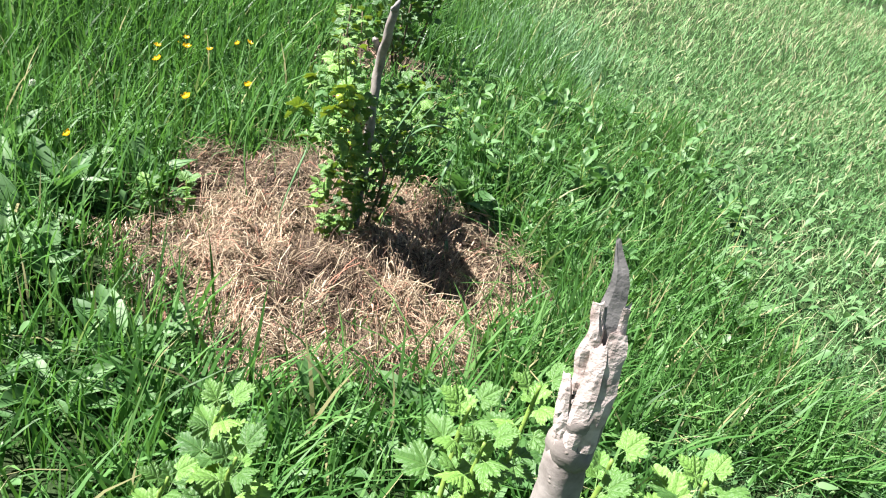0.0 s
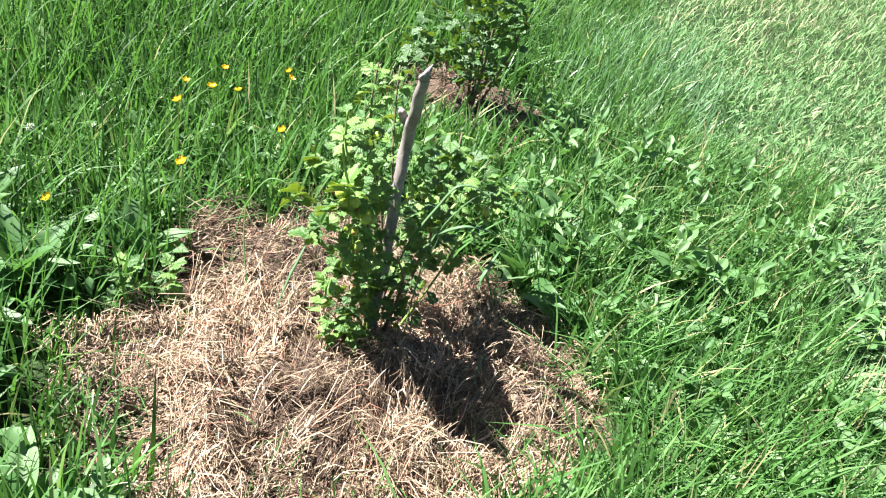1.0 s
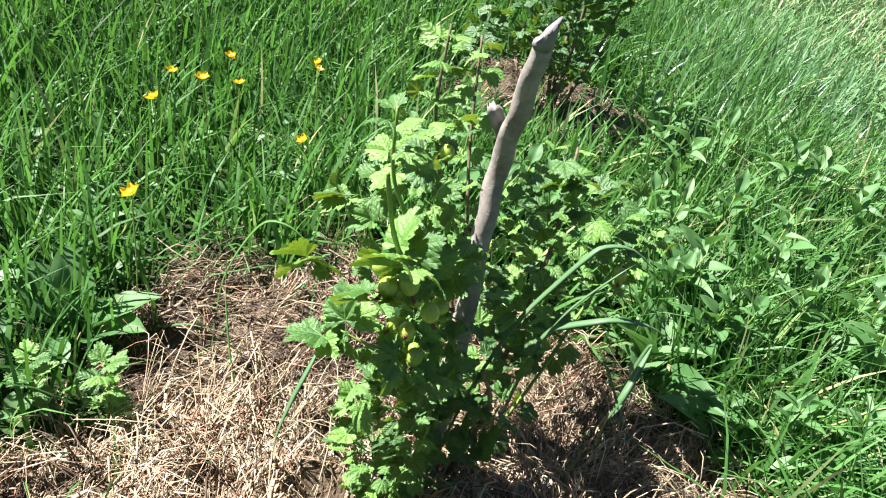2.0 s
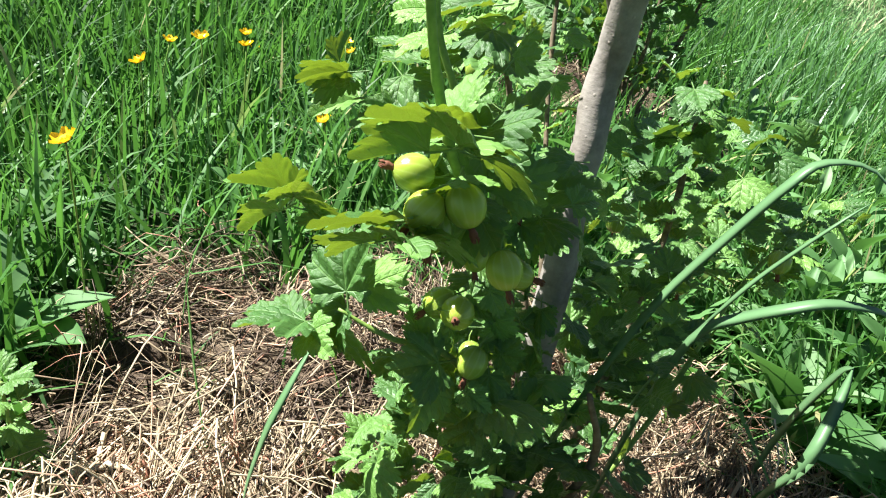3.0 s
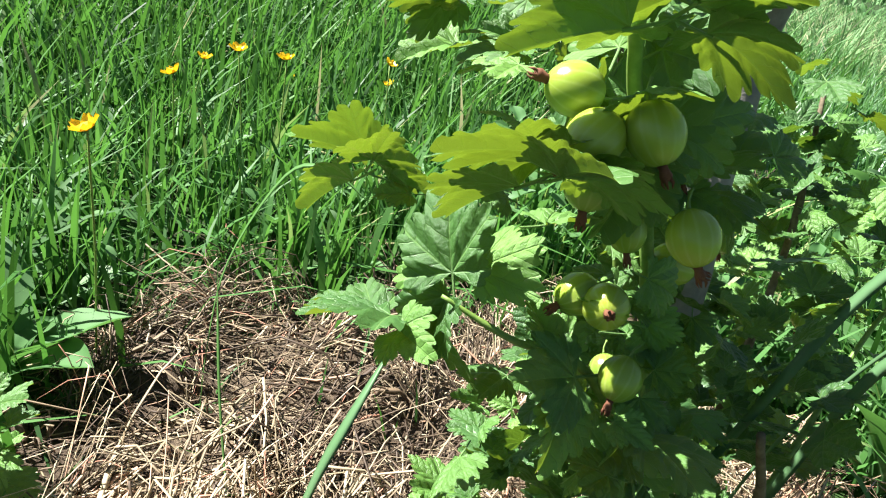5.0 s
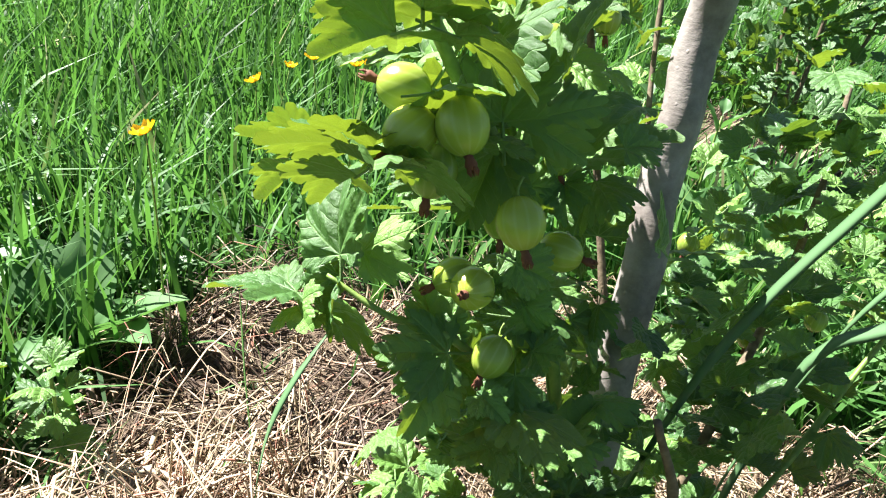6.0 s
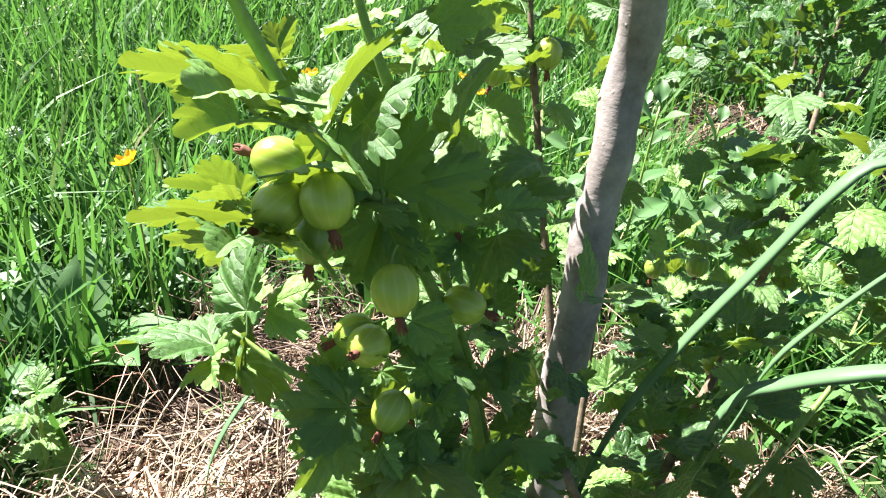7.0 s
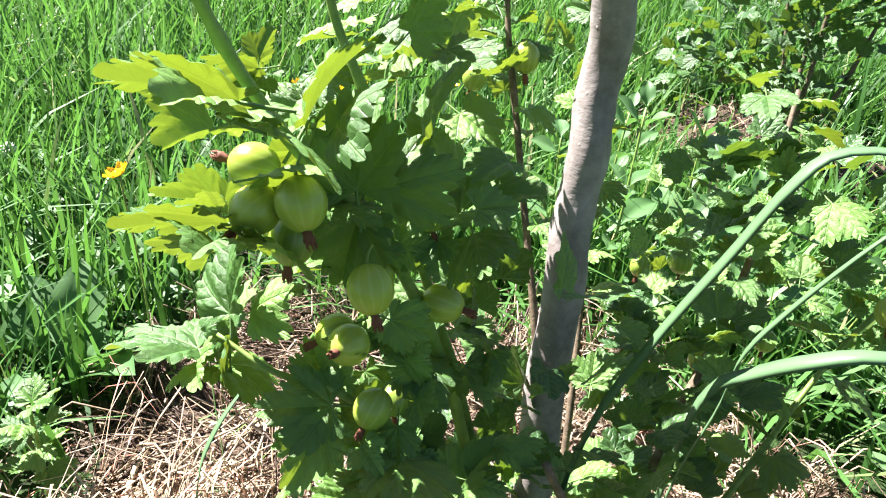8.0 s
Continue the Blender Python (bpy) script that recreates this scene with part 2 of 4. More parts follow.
def finish(me, material, tint=None, uv=None, smooth=True):
    me.materials.append(material)
    if smooth:
        me.polygons.foreach_set("use_smooth", np.ones(len(me.polygons), bool))
    if tint is not None:
        layer = me.attributes.new("tint", "FLOAT", "POINT")
        layer.data.foreach_set("value", np.asarray(tint, np.float32))
    if uv is not None:
        loops = np.empty(len(me.loops), np.int32)
        me.loops.foreach_get("vertex_index", loops)
        me.uv_layers.new(name="UVMap").data.foreach_set("uv", np.asarray(uv, np.float32)[loops].ravel())


def hang(name, me, parent=None, label=""):
    ob = new(name, me)
    if parent is not None:
        ob.parent = parent
        ob.matrix_parent_inverse = parent.matrix_basis.inverted()
    return tagged(ob, label)


def part(name, bm, material, parent, label=""):
    """Links a bmesh as one mesh object under a thing."""
    me = bpy.data.meshes.new(name)
    bm.to_mesh(me)
    bm.free()
    finish(me, material)
    return hang(name, me, parent, label)


def base(name, x, y, z, label, category, group="", kind=""):
    ob = new(name)
    ob.empty_display_size = 0.05
    ob.matrix_basis = pose(x, y, z)
    return tagged(ob, label, category, group, kind)


def smooth_line(points, n):
    """n points on a rounded line through the given ones."""
    p = [Vector(q) for q in points]
    p = [p[0] * 2 - p[1], *p, p[-1] * 2 - p[-2]]
    spans = len(p) - 3
    line = []
    for i in range(n):
        s = min(i / (n - 1) * spans, spans - 1e-6)
        k, u = int(s), s - int(s)
        a, b, c, d = p[k:k + 4]
        line.append(0.5 * (2 * b + (c - a) * u + (2 * a - 5 * b + 4 * c - d) * u * u + (3 * b - a - 3 * c + d) * u ** 3))
    return line


def tube(bm, line, radii, sides=8, wobble=0.0, closed=True):
    """A round rod along a line; radii: one number a point."""
    rings = []
    side = Vector((1, 0, 0))
    for i, c in enumerate(line):
        way = (line[min(i + 1, len(line) - 1)] - line[max(i - 1, 0)]).normalized()
        side = (side - way * side.dot(way)).normalized()
        up = way.cross(side)
        ring = []
        for k in range(sides):
            a = 2 * math.pi * k / sides
            r = radii[i] * (1 + wobble * noise.noise(Vector((3 * math.cos(a), 3 * math.sin(a), c.z * 40))))
            ring.append(bm.verts.new(c + (side * math.cos(a) + up * math.sin(a)) * r))
        rings.append(ring)
    for a, b in zip(rings, rings[1:]):
        for k in range(sides):
            bm.faces.new((a[k], a[(k + 1) % sides], b[(k + 1) % sides], b[k]))
    if closed:
        bm.faces.new(rings[0][::-1])
        bm.faces.new(rings[-1])
    return rings


def turned(centre, way, normal, size=1.0):
    """A pose whose x runs along way and whose z is the normal."""
    x = Vector(way).normalized()
    z = Vector(normal)
    z = (z - x * z.dot(x)).normalized()
    y = z.cross(x)
    m = Matrix((x, y, z)).transposed().to_4x4()
    return Matrix.Translation(centre) @ m @ Matrix.Diagonal((size, size, size, 1))


# ---- ground ----
def graded(lo, hi, fine, step, far):
    inner = np.arange(lo, hi + step / 2, step)
    out = fine * (1.16 ** np.arange(0, 80))
    out = np.cumsum(out)
    out = out[out < far]
    return np.concatenate((lo - out[::-1], inner, hi + out))


gx, gy = graded(-3.0, 4.5, 0.06, 0.05, 300.0), graded(-1.5, 6.0, 0.06, 0.05, 300.0)
X, Y = np.meshgrid(gx, gy)
Z = ground_z(X, Y)
ny, nx = X.shape
idx = np.arange(nx * ny).reshape(ny, nx)
quads = np.stack((idx[:-1, :-1], idx[:-1, 1:], idx[1:, 1:], idx[1:, :-1]), -1).reshape(-1, 4)
tagged(mesh_object("ground", np.stack((X, Y, Z), -1).reshape(-1, 3), quads, SOIL), "sunlit green meadow ground rising gently behind the bushes", "ground", kind="structure")


# ---- straw mulch ----
def mulch_mound(name, patch, label):
    cx, cy, rx, ry, seed = patch
    n = 110
    a = np.linspace(-1.3, 1.3, n)
    U, V = np.meshgrid(cx + a * rx, cy + a * ry)
    keep = mulch_edge(U, V, *patch) < 1.06
    W = mulch_z(U, V, patch)
    ids = np.arange(n * n).reshape(n, n)
    q = np.stack((ids[:-1, :-1], ids[:-1, 1:], ids[1:, 1:], ids[1:, :-1]), -1).reshape(-1, 4)
    q = q[keep.ravel()[q].all(1)]
    used = np.unique(q)
    back = np.zeros(n * n, int)
    back[used] = np.arange(len(used))
    return tagged(mesh_object(name, np.stack((U, V, W), -1).reshape(-1, 3)[used], back[q], CHAFF, tint=rot_and_pit_shade(U, V).ravel()[used]), label, "mulch", kind="stuff")


def straws(name, patch, count, length, width, label, parent, tufts=0):
    """Bent three-sided stalks lying on a mound; in tufts they fan out from one foot."""
    cx, cy, rx, ry, seed = patch
    m = tufts or count
    r = np.sqrt(rng.random(m)) * 1.05
    a = rng.random(m) * 2 * np.pi
    x, y = cx + rx * r * np.cos(a), cy + ry * r * np.sin(a)
    head = 2.4 * lump(x, y, 9.0, 0.9) + 1.3
    if tufts:
        each = count // tufts
        head = np.repeat(rng.random(m) * 2 * np.pi, each) + rng.normal(0, 0.38, m * each)
        x = np.repeat(x, each) + rng.normal(0, 0.010, m * each)
        y = np.repeat(y, each) + rng.normal(0, 0.010, m * each)
    else:
        head = head + rng.normal(0, 0.65, m)
    rot_shade = rot_and_pit_shade(x, y)
    ok = (mulch_edge(x, y, *patch) < 1.06) & (rng.random(len(x)) > 0.65 * rot_shade * (0 if tufts else 1))
    x, y, head, rot_shade = x[ok], y[ok], head[ok], rot_shade[ok]
    n = len(x)
    L = length * (0.35 + 1.0 * rng.random(n) ** 1.5)
    w = width * (0.40 + 0.9 * rng.random(n) ** 1.8)
    lift = 0.001 + (0.050 if tufts else 0.024) * rng.random(n) ** 2.2
    tip_up = 0.045 * rng.random(n) ** 3.5
    bend = rng.normal(0, 0.45, n)
    steps = np.array([0.0, 0.33, 0.67, 1.0]) if tufts else np.array([-0.5, -0.17, 0.17, 0.5])
    V = np.empty((n, 4, 3, 3))
    for j, s in enumerate(steps):
        hh = head + bend * s
        px, py = x + np.cos(hh) * L * s, y + np.sin(hh) * L * s
        hump = lift * np.sin(np.pi * min(s + 0.08, 1)) * 1.3 if tufts else lift * (1 - 1.2 * (s * 2) ** 2)
        top = mulch_z(px, py, patch) + hump + tip_up * max(s, 0) * 2
        for k in range(3):
            t = 2 * np.pi * k / 3 + 0.5
            V[:, j, k, 0] = px - np.sin(hh) * w * np.cos(t) * 0.5
            V[:, j, k, 1] = py + np.cos(hh) * w * np.cos(t) * 0.5
            V[:, j, k, 2] = top + w * np.sin(t) * 0.5
    f = []
    for j in range(3):
        for k in range(3):
            f.append((j * 3 + k, j * 3 + (k + 1) % 3, (j + 1) * 3 + (k + 1) % 3, (j + 1) * 3 + k))
    F = (np.arange(n)[:, None, None] * 12 + np.array(f)[None]).reshape(-1, 4)
    # stalks darker on rotted straw and where pit shade is coloured in
    shade = np.clip(rng.normal(0.57, 0.37, n) - 0.45 * rot_shade + 0.22 * lump(x, y, 15.0, 1.4) + 0.12 * lump(x, y, 37.0, 0.4), 0, 0.97)
    shade = np.where(rng.random(n) < 0.03, 1.0, shade)
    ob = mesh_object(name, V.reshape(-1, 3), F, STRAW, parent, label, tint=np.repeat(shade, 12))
    return tagged(ob, kind="stuff")


mound = mulch_mound("straw_mulch", MAIN_PATCH, "pale dry straw mulch spread round the gooseberry bush")
straws("straw_stalks", MAIN_PATCH, 5200, 0.080, 0.0026, "tangled pale straw stalks", mound)
straws("dry_blades", MAIN_PATCH, 700, 0.055, 0.0065, "broad dry grass blades and husks", mound)
straws("straw_chips", MAIN_PATCH, 15000, 0.024, 0.0025, "short broken straw and chaff", mound)
straws("straw_tufts", MAIN_PATCH, 5400, 0.110, 0.0021, "matted tufts of dry grass", mound, tufts=170)
mound_far = mulch_mound("straw_mulch", FAR_PATCH, "dry straw mulch round a bush further back")
straws("straw_stalks", FAR_PATCH, 2500, 0.11, 0.0034, "tangled pale straw stalks", mound_far)


# ---- grass ----
def blades(name, x, y, height, width, lean, material, label, shade, heading=None, spread=3.2, category="grass"):
    """Many curved grass blades as one object."""
    n = len(x)
    z = ground_z(x, y) - 0.006
    head = rng.random(n) * 2 * np.pi if heading is None else heading + rng.normal(0, spread / 3.2, n)
    twist = head + np.pi / 2 + rng.normal(0, 0.5, n)
    steps = ((0.0, 0.75), (0.38, 1.0), (0.72, 0.72), (1.0, 0.0))
    V = np.empty((n, 7, 3))
    for j, (s, wide) in enumerate(steps):
        out = height * lean * s ** 1.9
        px, py = x + np.cos(head) * out, y + np.sin(head) * out
        pz = z + height * s * np.sqrt(np.clip(1 - 0.55 * lean ** 2 * s, 0.05, 1)) - height * np.clip(lean - 0.75, 0, 1) * 0.5 * s ** 3
        if j < 3:
            for k, sign in ((0, -0.5), (1, 0.5)):
                V[:, 2 * j + k, 0] = px + np.cos(twist) * width * wide * sign
                V[:, 2 * j + k, 1] = py + np.sin(twist) * width * wide * sign
                V[:, 2 * j + k, 2] = pz
        else:
            V[:, 6] = np.stack((px, py, pz), -1)
    off = np.arange(n)[:, None] * 7
    faces = (off[:, None] + np.array(((0, 1, 3, 2), (2, 3, 5, 4)))[None]).reshape(-1, 4).tolist() + (off + np.array((4, 5, 6))).tolist()
    ob = mesh_object(name, V.reshape(-1, 3), faces, material, tint=np.repeat(np.clip(shade, 0, 1), 7))
    return tagged(ob, label, category, kind="stuff")


def scatter(count, x0, x1, y0, y1, keep):
    x, y = rng.uniform(x0, x1, count), rng.uniform(y0, y1, count)
    ok = keep(x, y)
    return x[ok], y[ok]


def off_mulch(x, y, slack=0.0):
    return (mulch_edge(x, y, *MAIN_PATCH) > 1.02 + slack) & (mulch_edge(x, y, *FAR_PATCH) > 0.95 + slack)


def row_line(y):
    """Where the mown lane begins beside the row of bushes."""
    return 0.62 + 0.10 * np.sin(y * 2.3) + 0.05 * np.clip(y - 2, 0, 9)


def in_view(x, y):
    """The stretch of meadow that is looked over."""
    return (x > -0.75 - 0.62 * np.clip(y, 0, 99)) & (x < 1.2 + 0.95 * np.clip(y, 0, 99))


# tall unmown grass to one side of the row
x, y = scatter(46000, -2.8, 0.2, -0.1, 4.6, lambda x, y: off_mulch(x, y, -0.22 * rng.random(len(x)) ** 3) & in_view(x, y) & (x < row_line(y) - 0.35))
tall = 0.11 + 0.10 * np.clip(-x - 0.2, 0, 1.2) + 0.05 * np.clip(y - 2.2, 0, 2)
n = len(x)
blades("tall_meadow_grass", x, y, tall * rng.uniform(0.55, 1.5, n), (0.0042 + 0.0012 * np.clip(y - 1.5, 0, 3)) * rng.uniform(0.5, 1.8, n), np.clip(rng.gamma(2.0, 0.27, n), 0.05, 1.3), MEADOW,
       "tall uncut meadow grass, deep green with bright tips", rng.normal(0.49, 0.25, n) + 0.18 * lump(x, y, 5.0, 3.0))

# grass in the row between and beside the bushes
x, y = scatter(26000, -0.5, 1.5, -0.1, 5.2, lambda x, y: off_mulch(x, y, -0.22 * rng.random(len(x)) ** 3) & (x < row_line(y) + 0.12) & (x > row_line(y) - 0.95))
n = len(x)
blades("row_grass", x, y, 0.165 * rng.uniform(0.35, 1.6, n), 0.0058 * rng.uniform(0.5, 1.7, n), np.clip(rng.gamma(2.6, 0.26, n), 0.05, 1.35), MEADOW,
       "uncut grass growing along the row of bushes", rng.normal(0.54, 0.26, n))

# longer grass standing between the weeds
x, y = scatter(17000, 0.2, 1.7, 1.1, 3.4, lambda x, y: off_mulch(x, y) & (x > row_line(y) - 0.2) & (x < row_line(y) + 0.75))
n = len(x)
blades("weedy_grass", x, y, 0.155 * rng.uniform(0.4, 1.5, n), 0.0050 * rng.uniform(0.5, 1.6, n), np.clip(rng.gamma(2.6, 0.26, n), 0.05, 1.35), MEADOW,
       "uncut grass standing between the broad weeds", rng.normal(0.58, 0.26, n))

# a dense blue-green tuft past the mulch
x = rng.normal(0.72, 0.24, 2200)
y = rng.normal(3.85, 0.45, 2200)
n = len(x)
blades("grass_tuft", x, y, 0.19 * rng.uniform(0.5, 1.2, n), 0.0065 * rng.uniform(0.6, 1.4, n), np.clip(rng.gamma(2.0, 0.26, n), 0.05, 1.2), BLUE_GRASS,
       "dense tuft of blue-green grass behind the bushes", 0.75 * rng.random(n))

# the mown lane: a short ragged sward with gaps, and longer blades standing out of it
x, y = scatter(180000, 0.3, 6.0, -0.2, 5.2, lambda x, y: (x > row_line(y) - 0.05) & in_view(x, y) & off_mulch(x, y) & (rng.random(len(x)) < 0.80 + 0.45 * lump(x, y, 17.0, 0.7) + 0.25 * lump(x, y, 41.0, 1.7)))
n = len(x)
blades("mown_grass", x, y, 0.060 * rng.uniform(0.35, 1.6, n) * (1 + 0.35 * lump(x, y, 7.3, 0.2)), (0.0034 + 0.0008 * np.clip(y - 1.5, 0, 4)) * rng.uniform(0.5, 1.7, n), np.clip(rng.gamma(5.0, 0.17, n), 0.1, 1.4), MOWN,
       "short mown grass lane, pale green and glossy", rng.normal(0.53, 0.32, n) + 0.16 * lump(x, y, 3.2, 1.1) + 0.05 * np.clip(y - 2, 0, 3))
x, y = scatter(15000, 0.3, 6.0, -0.2, 5.2, lambda x, y: (x > row_line(y) - 0.05) & in_view(x, y) & off_mulch(x, y) & (rng.random(len(x)) < 0.5 + 0.8 * lump(x, y, 6.0, 2.7)))
n = len(x)
blades("standing_grass", x, y, 0.115 * rng.uniform(0.5, 1.5, n), 0.0046 * rng.uniform(0.5, 1.5, n), np.clip(rng.gamma(3.0, 0.25, n), 0.1, 1.35), MOWN,
       "longer loose blades standing in the mown lane", rng.normal(0.62, 0.28, n))

# further off
x, y = scatter(95000, -5.0, 10.0, 4.4, 10.5, lambda x, y: in_view(x, y) & ((y > 5.1) | (x < row_line(y) - 0.3)))
n = len(x)
blades("far_grass", x, y, np.where(x < row_line(y), 0.24, 0.09) * rng.uniform(0.5, 1.5, n), 0.0065 * rng.uniform(0.6, 1.6, n), np.clip(rng.gamma(4.0, 0.22, n), 0.1, 1.3), MOWN,
       "meadow grass further off, pale green in the sun", rng.normal(0.76, 0.26, n) + 0.16 * lump(x, y, 1.6, 1.1))
x, y = scatter(42000, -16.0, 34.0, 10.0, 34.0, in_view)
n = len(x)
blades("distant_grass", x, y, 0.12 * rng.uniform(0.5, 1.5, n), 0.030 * rng.uniform(0.6, 1.6, n), np.clip(rng.gamma(3.0, 0.22, n), 0.1, 1.2), MOWN,
       "meadow grass in the distance", rng.normal(0.55, 0.2, n))

# the meadow and the lane go on to all sides
for name, count, keep, tall_, material, label, mid in (
    ("outer_meadow_grass", 62000, lambda x, y: ~in_view(x, y) & (x < row_line(y)) | (y < -0.1) & (x < row_line(y)), 0.17, MEADOW, "uncut meadow grass going on around", 0.5),
    ("outer_lane_grass", 48000, lambda x, y: (~in_view(x, y) | (y < -0.2)) & (x >= row_line(y)), 0.08, MOWN, "short grass going on around", 0.5),
):
    x, y = scatter(count, -6.5, 8.0, -4.5, 9.5, keep)
    n = len(x)
    blades(name, x, y, tall_ * rng.uniform(0.5, 1.5, n), 0.013 * rng.uniform(0.6, 1.6, n), np.clip(rng.gamma(3.0, 0.25, n), 0.1, 1.3), material, label, rng.normal(mid, 0.25, n))

# a few blades poking up through the straw
x, y = scatter(420, -0.55, 0.62, 1.08, 2.15, lambda x, y: (mulch_edge(x, y, *MAIN_PATCH) < 1.0) & (mulch_edge(x, y, *MAIN_PATCH) > 0.45))
n = len(x)
blades("sprouting_grass", x, y, 0.09 * rng.uniform(0.5, 1.5, n), 0.003 * rng.uniform(0.6, 1.4, n), np.clip(rng.gamma(2.6, 0.25, n), 0.05, 1.2), MEADOW,
       "thin green grass sprouting through the straw", rng.normal(0.6, 0.2, n))


# ---- broad weeds ----
def weed_sheet(n, m):
    s, t = np.meshgrid(np.linspace(0, 1, n), np.linspace(-1, 1, m), indexing="ij")
    ids = np.arange(n * m).reshape(n, m)
    q = np.stack((ids[:-1, :-1], ids[1:, :-1], ids[1:, 1:], ids[:-1, 1:]), -1).reshape(-1, 4)
    return s.ravel(), t.ravel(), q


def broad_leaf_mesh(name, long, wide, droop, fold, seed):
    """A long-oval weed leaf with a stalk, a sunken midrib and wavy edges, one unit long."""
    s, t, q = weed_sheet(11, 7)
    half = wide * np.clip(np.sin(np.pi * np.clip((s - 0.16) / 0.84, 0, 1) ** 0.8), 0, 1) ** 0.75 * 0.5 + 0.016 * (1 - s)
    x = long * s * (1 - 0.12 * droop * s)
    yv = half * t
    z = droop * (0.35 * s - 0.75 * s * s) + fold * np.abs(yv) * 1.3 + 0.03 * np.sin(9 * s + seed + 2.5 * t) * np.abs(t) * np.minimum(1, half * 8)
    me = bpy.data.meshes.new(name)
    me.from_pydata(np.stack((x, yv, z), -1).tolist(), [], q.tolist())
    finish(me, WEED, tint=np.full(len(s), 0.15 + 0.7 * ((seed * 0.37) % 1.0)) + 0.15 * (np.abs(t) < 0.2))
    return me


WEED_LEAVES = [broad_leaf_mesh("weed_leaf", 1.0, w, d, f, i) for i, (w, d, f) in enumerate(((0.34, 0.5, 0.5), (0.42, 0.3, 0.35), (0.28, 0.7, 0.6), (0.5, 0.4, 0.3), (0.6, 0.25, 0.2)))]


def weed_plant(name, x, y, count, size, steep, label, kinds, category="weed", group="broad-leaved weeds"):
    """A rosette of broad leaves rising from the ground."""
    z = float(ground_z(x, y))
    plant = base(name, x, y, z, label, category, group)
    for k in range(count):
        a = 2.399 * k + rng.random() * 0.6
        e = steep * rng.uniform(0.6, 1.25)
        way = Vector((math.cos(a) * math.cos(e), math.sin(a) * math.cos(e), math.sin(e)))
        nrm = Vector((-math.cos(a) * math.sin(e), -math.sin(a) * math.sin(e), math.cos(e))) + Vector(rng.normal(0, 0.25, 3))
        leaf = hang("leaf", WEED_LEAVES[kinds[k % len(kinds)]], plant)
        leaf.matrix_basis = turned((x + 0.008 * math.cos(a), y + 0.008 * math.sin(a), z - 0.004), way, nrm, size * rng.uniform(0.6, 1.2))
    return plant


WEED_PLACES = ((0.70, 2.28), (0.98, 2.36), (0.38, 2.10), (0.50, 1.98), (0.86, 2.12), (0.60, 2.52), (1.14, 2.08), (1.22, 1.75), (0.84, 1.72), (0.30, 2.30), (-0.48, 0.98), (-0.36, 0.90), (-0.55, 1.22), (0.13, 0.98), (0.30, 1.06), (-0.12, 0.96), (-0.62, 1.55), (-0.50, 1.72), (0.45, 0.92), (-0.30, 1.05), (0.80, 2.40), (0.74, 2.05), (0.92, 2.56), (1.06, 2.20), (0.60, 2.18), (0.44, 2.36), (1.30, 2.30), (0.66, 1.88), (-0.70, 1.35), (-0.62, 1.08), (0.62, 1.38), (1.45, 2.55), (0.52, 3.05), (-0.30, 2.30))
for k, (wx, wy) in enumerate(WEED_PLACES):
    weed_plant("broad_leaved_weed", wx, wy, 6 + k % 4, rng.uniform(0.11, 0.17), rng.uniform(0.6, 1.1), "broad-leaved green meadow weed standing in the grass", ((0, 1), (1, 3), (0, 2), (2, 0))[k % 4])

for k, (wx, wy) in enumerate(((-0.66, 1.36), (-0.74, 1.50), (-0.64, 1.50), (-0.82, 1.62), (-0.60, 1.22), (-0.86, 1.44), (-0.72, 1.24))):
    weed_plant("broad_leaved_weed", wx, wy, 8, rng.uniform(0.14, 0.18), rng.uniform(1.0, 1.2), "tall narrow-leaved green weed standing upright in the grass", (2, 0))
for k in range(44):
    wx, wy = 0.32 + 1.05 * rng.random(), 1.60 + 1.35 * rng.random()
    if mulch_edge(wx, wy, *MAIN_PATCH) > 1.0:
        weed_plant("broad_leaved_weed", wx, wy, int(rng.integers(5, 9)), rng.uniform(0.075, 0.140), rng.uniform(0.7, 1.25), "broad-leaved green meadow weed standing in the grass", ((0, 1), (1, 3), (2, 0), (0, 3))[k % 4])

def tall_weed(x, y, height, count, size, kinds):
    """A leafy upright stem with leaves all round it, the largest low down."""
    g = float(ground_z(x, y))
    plant = base("leafy_weed", x, y, g, "upright leafy green weed standing among the grass", "weed", "upright leafy weeds")
    dx, dy = rng.normal(0, 0.03, 2)
    line = smooth_line(((x, y, g - 0.01), (x + dx * 0.4, y + dy * 0.4, g + height * 0.5), (x + dx, y + dy, g + height)), 12)
    bm = bmesh.new()
    tube(bm, line, [0.0026 - 0.0001 * i for i in range(12)], 6)
    part("stem", bm, STALK, plant)
    for k in range(count):
        up = 0.22 + 0.78 * (k + 0.5) / count
        c = line[min(int(up * 11.9), 11)]
        a = 2.2 * k + rng.random()
        e = 0.15 + 0.75 * up + rng.normal(0, 0.2)
        way = Vector((math.cos(a) * math.cos(e), math.sin(a) * math.cos(e), math.sin(e)))
        leaf = hang("leaf", WEED_LEAVES[kinds[k % len(kinds)]], plant)
        leaf.matrix_basis = turned(c, way, Vector((-0.5 * math.cos(a), -0.5 * math.sin(a), 1)) + Vector(rng.normal(0, 0.25, 3)), size * (1.15 - 0.55 * up) * rng.uniform(0.75, 1.25))


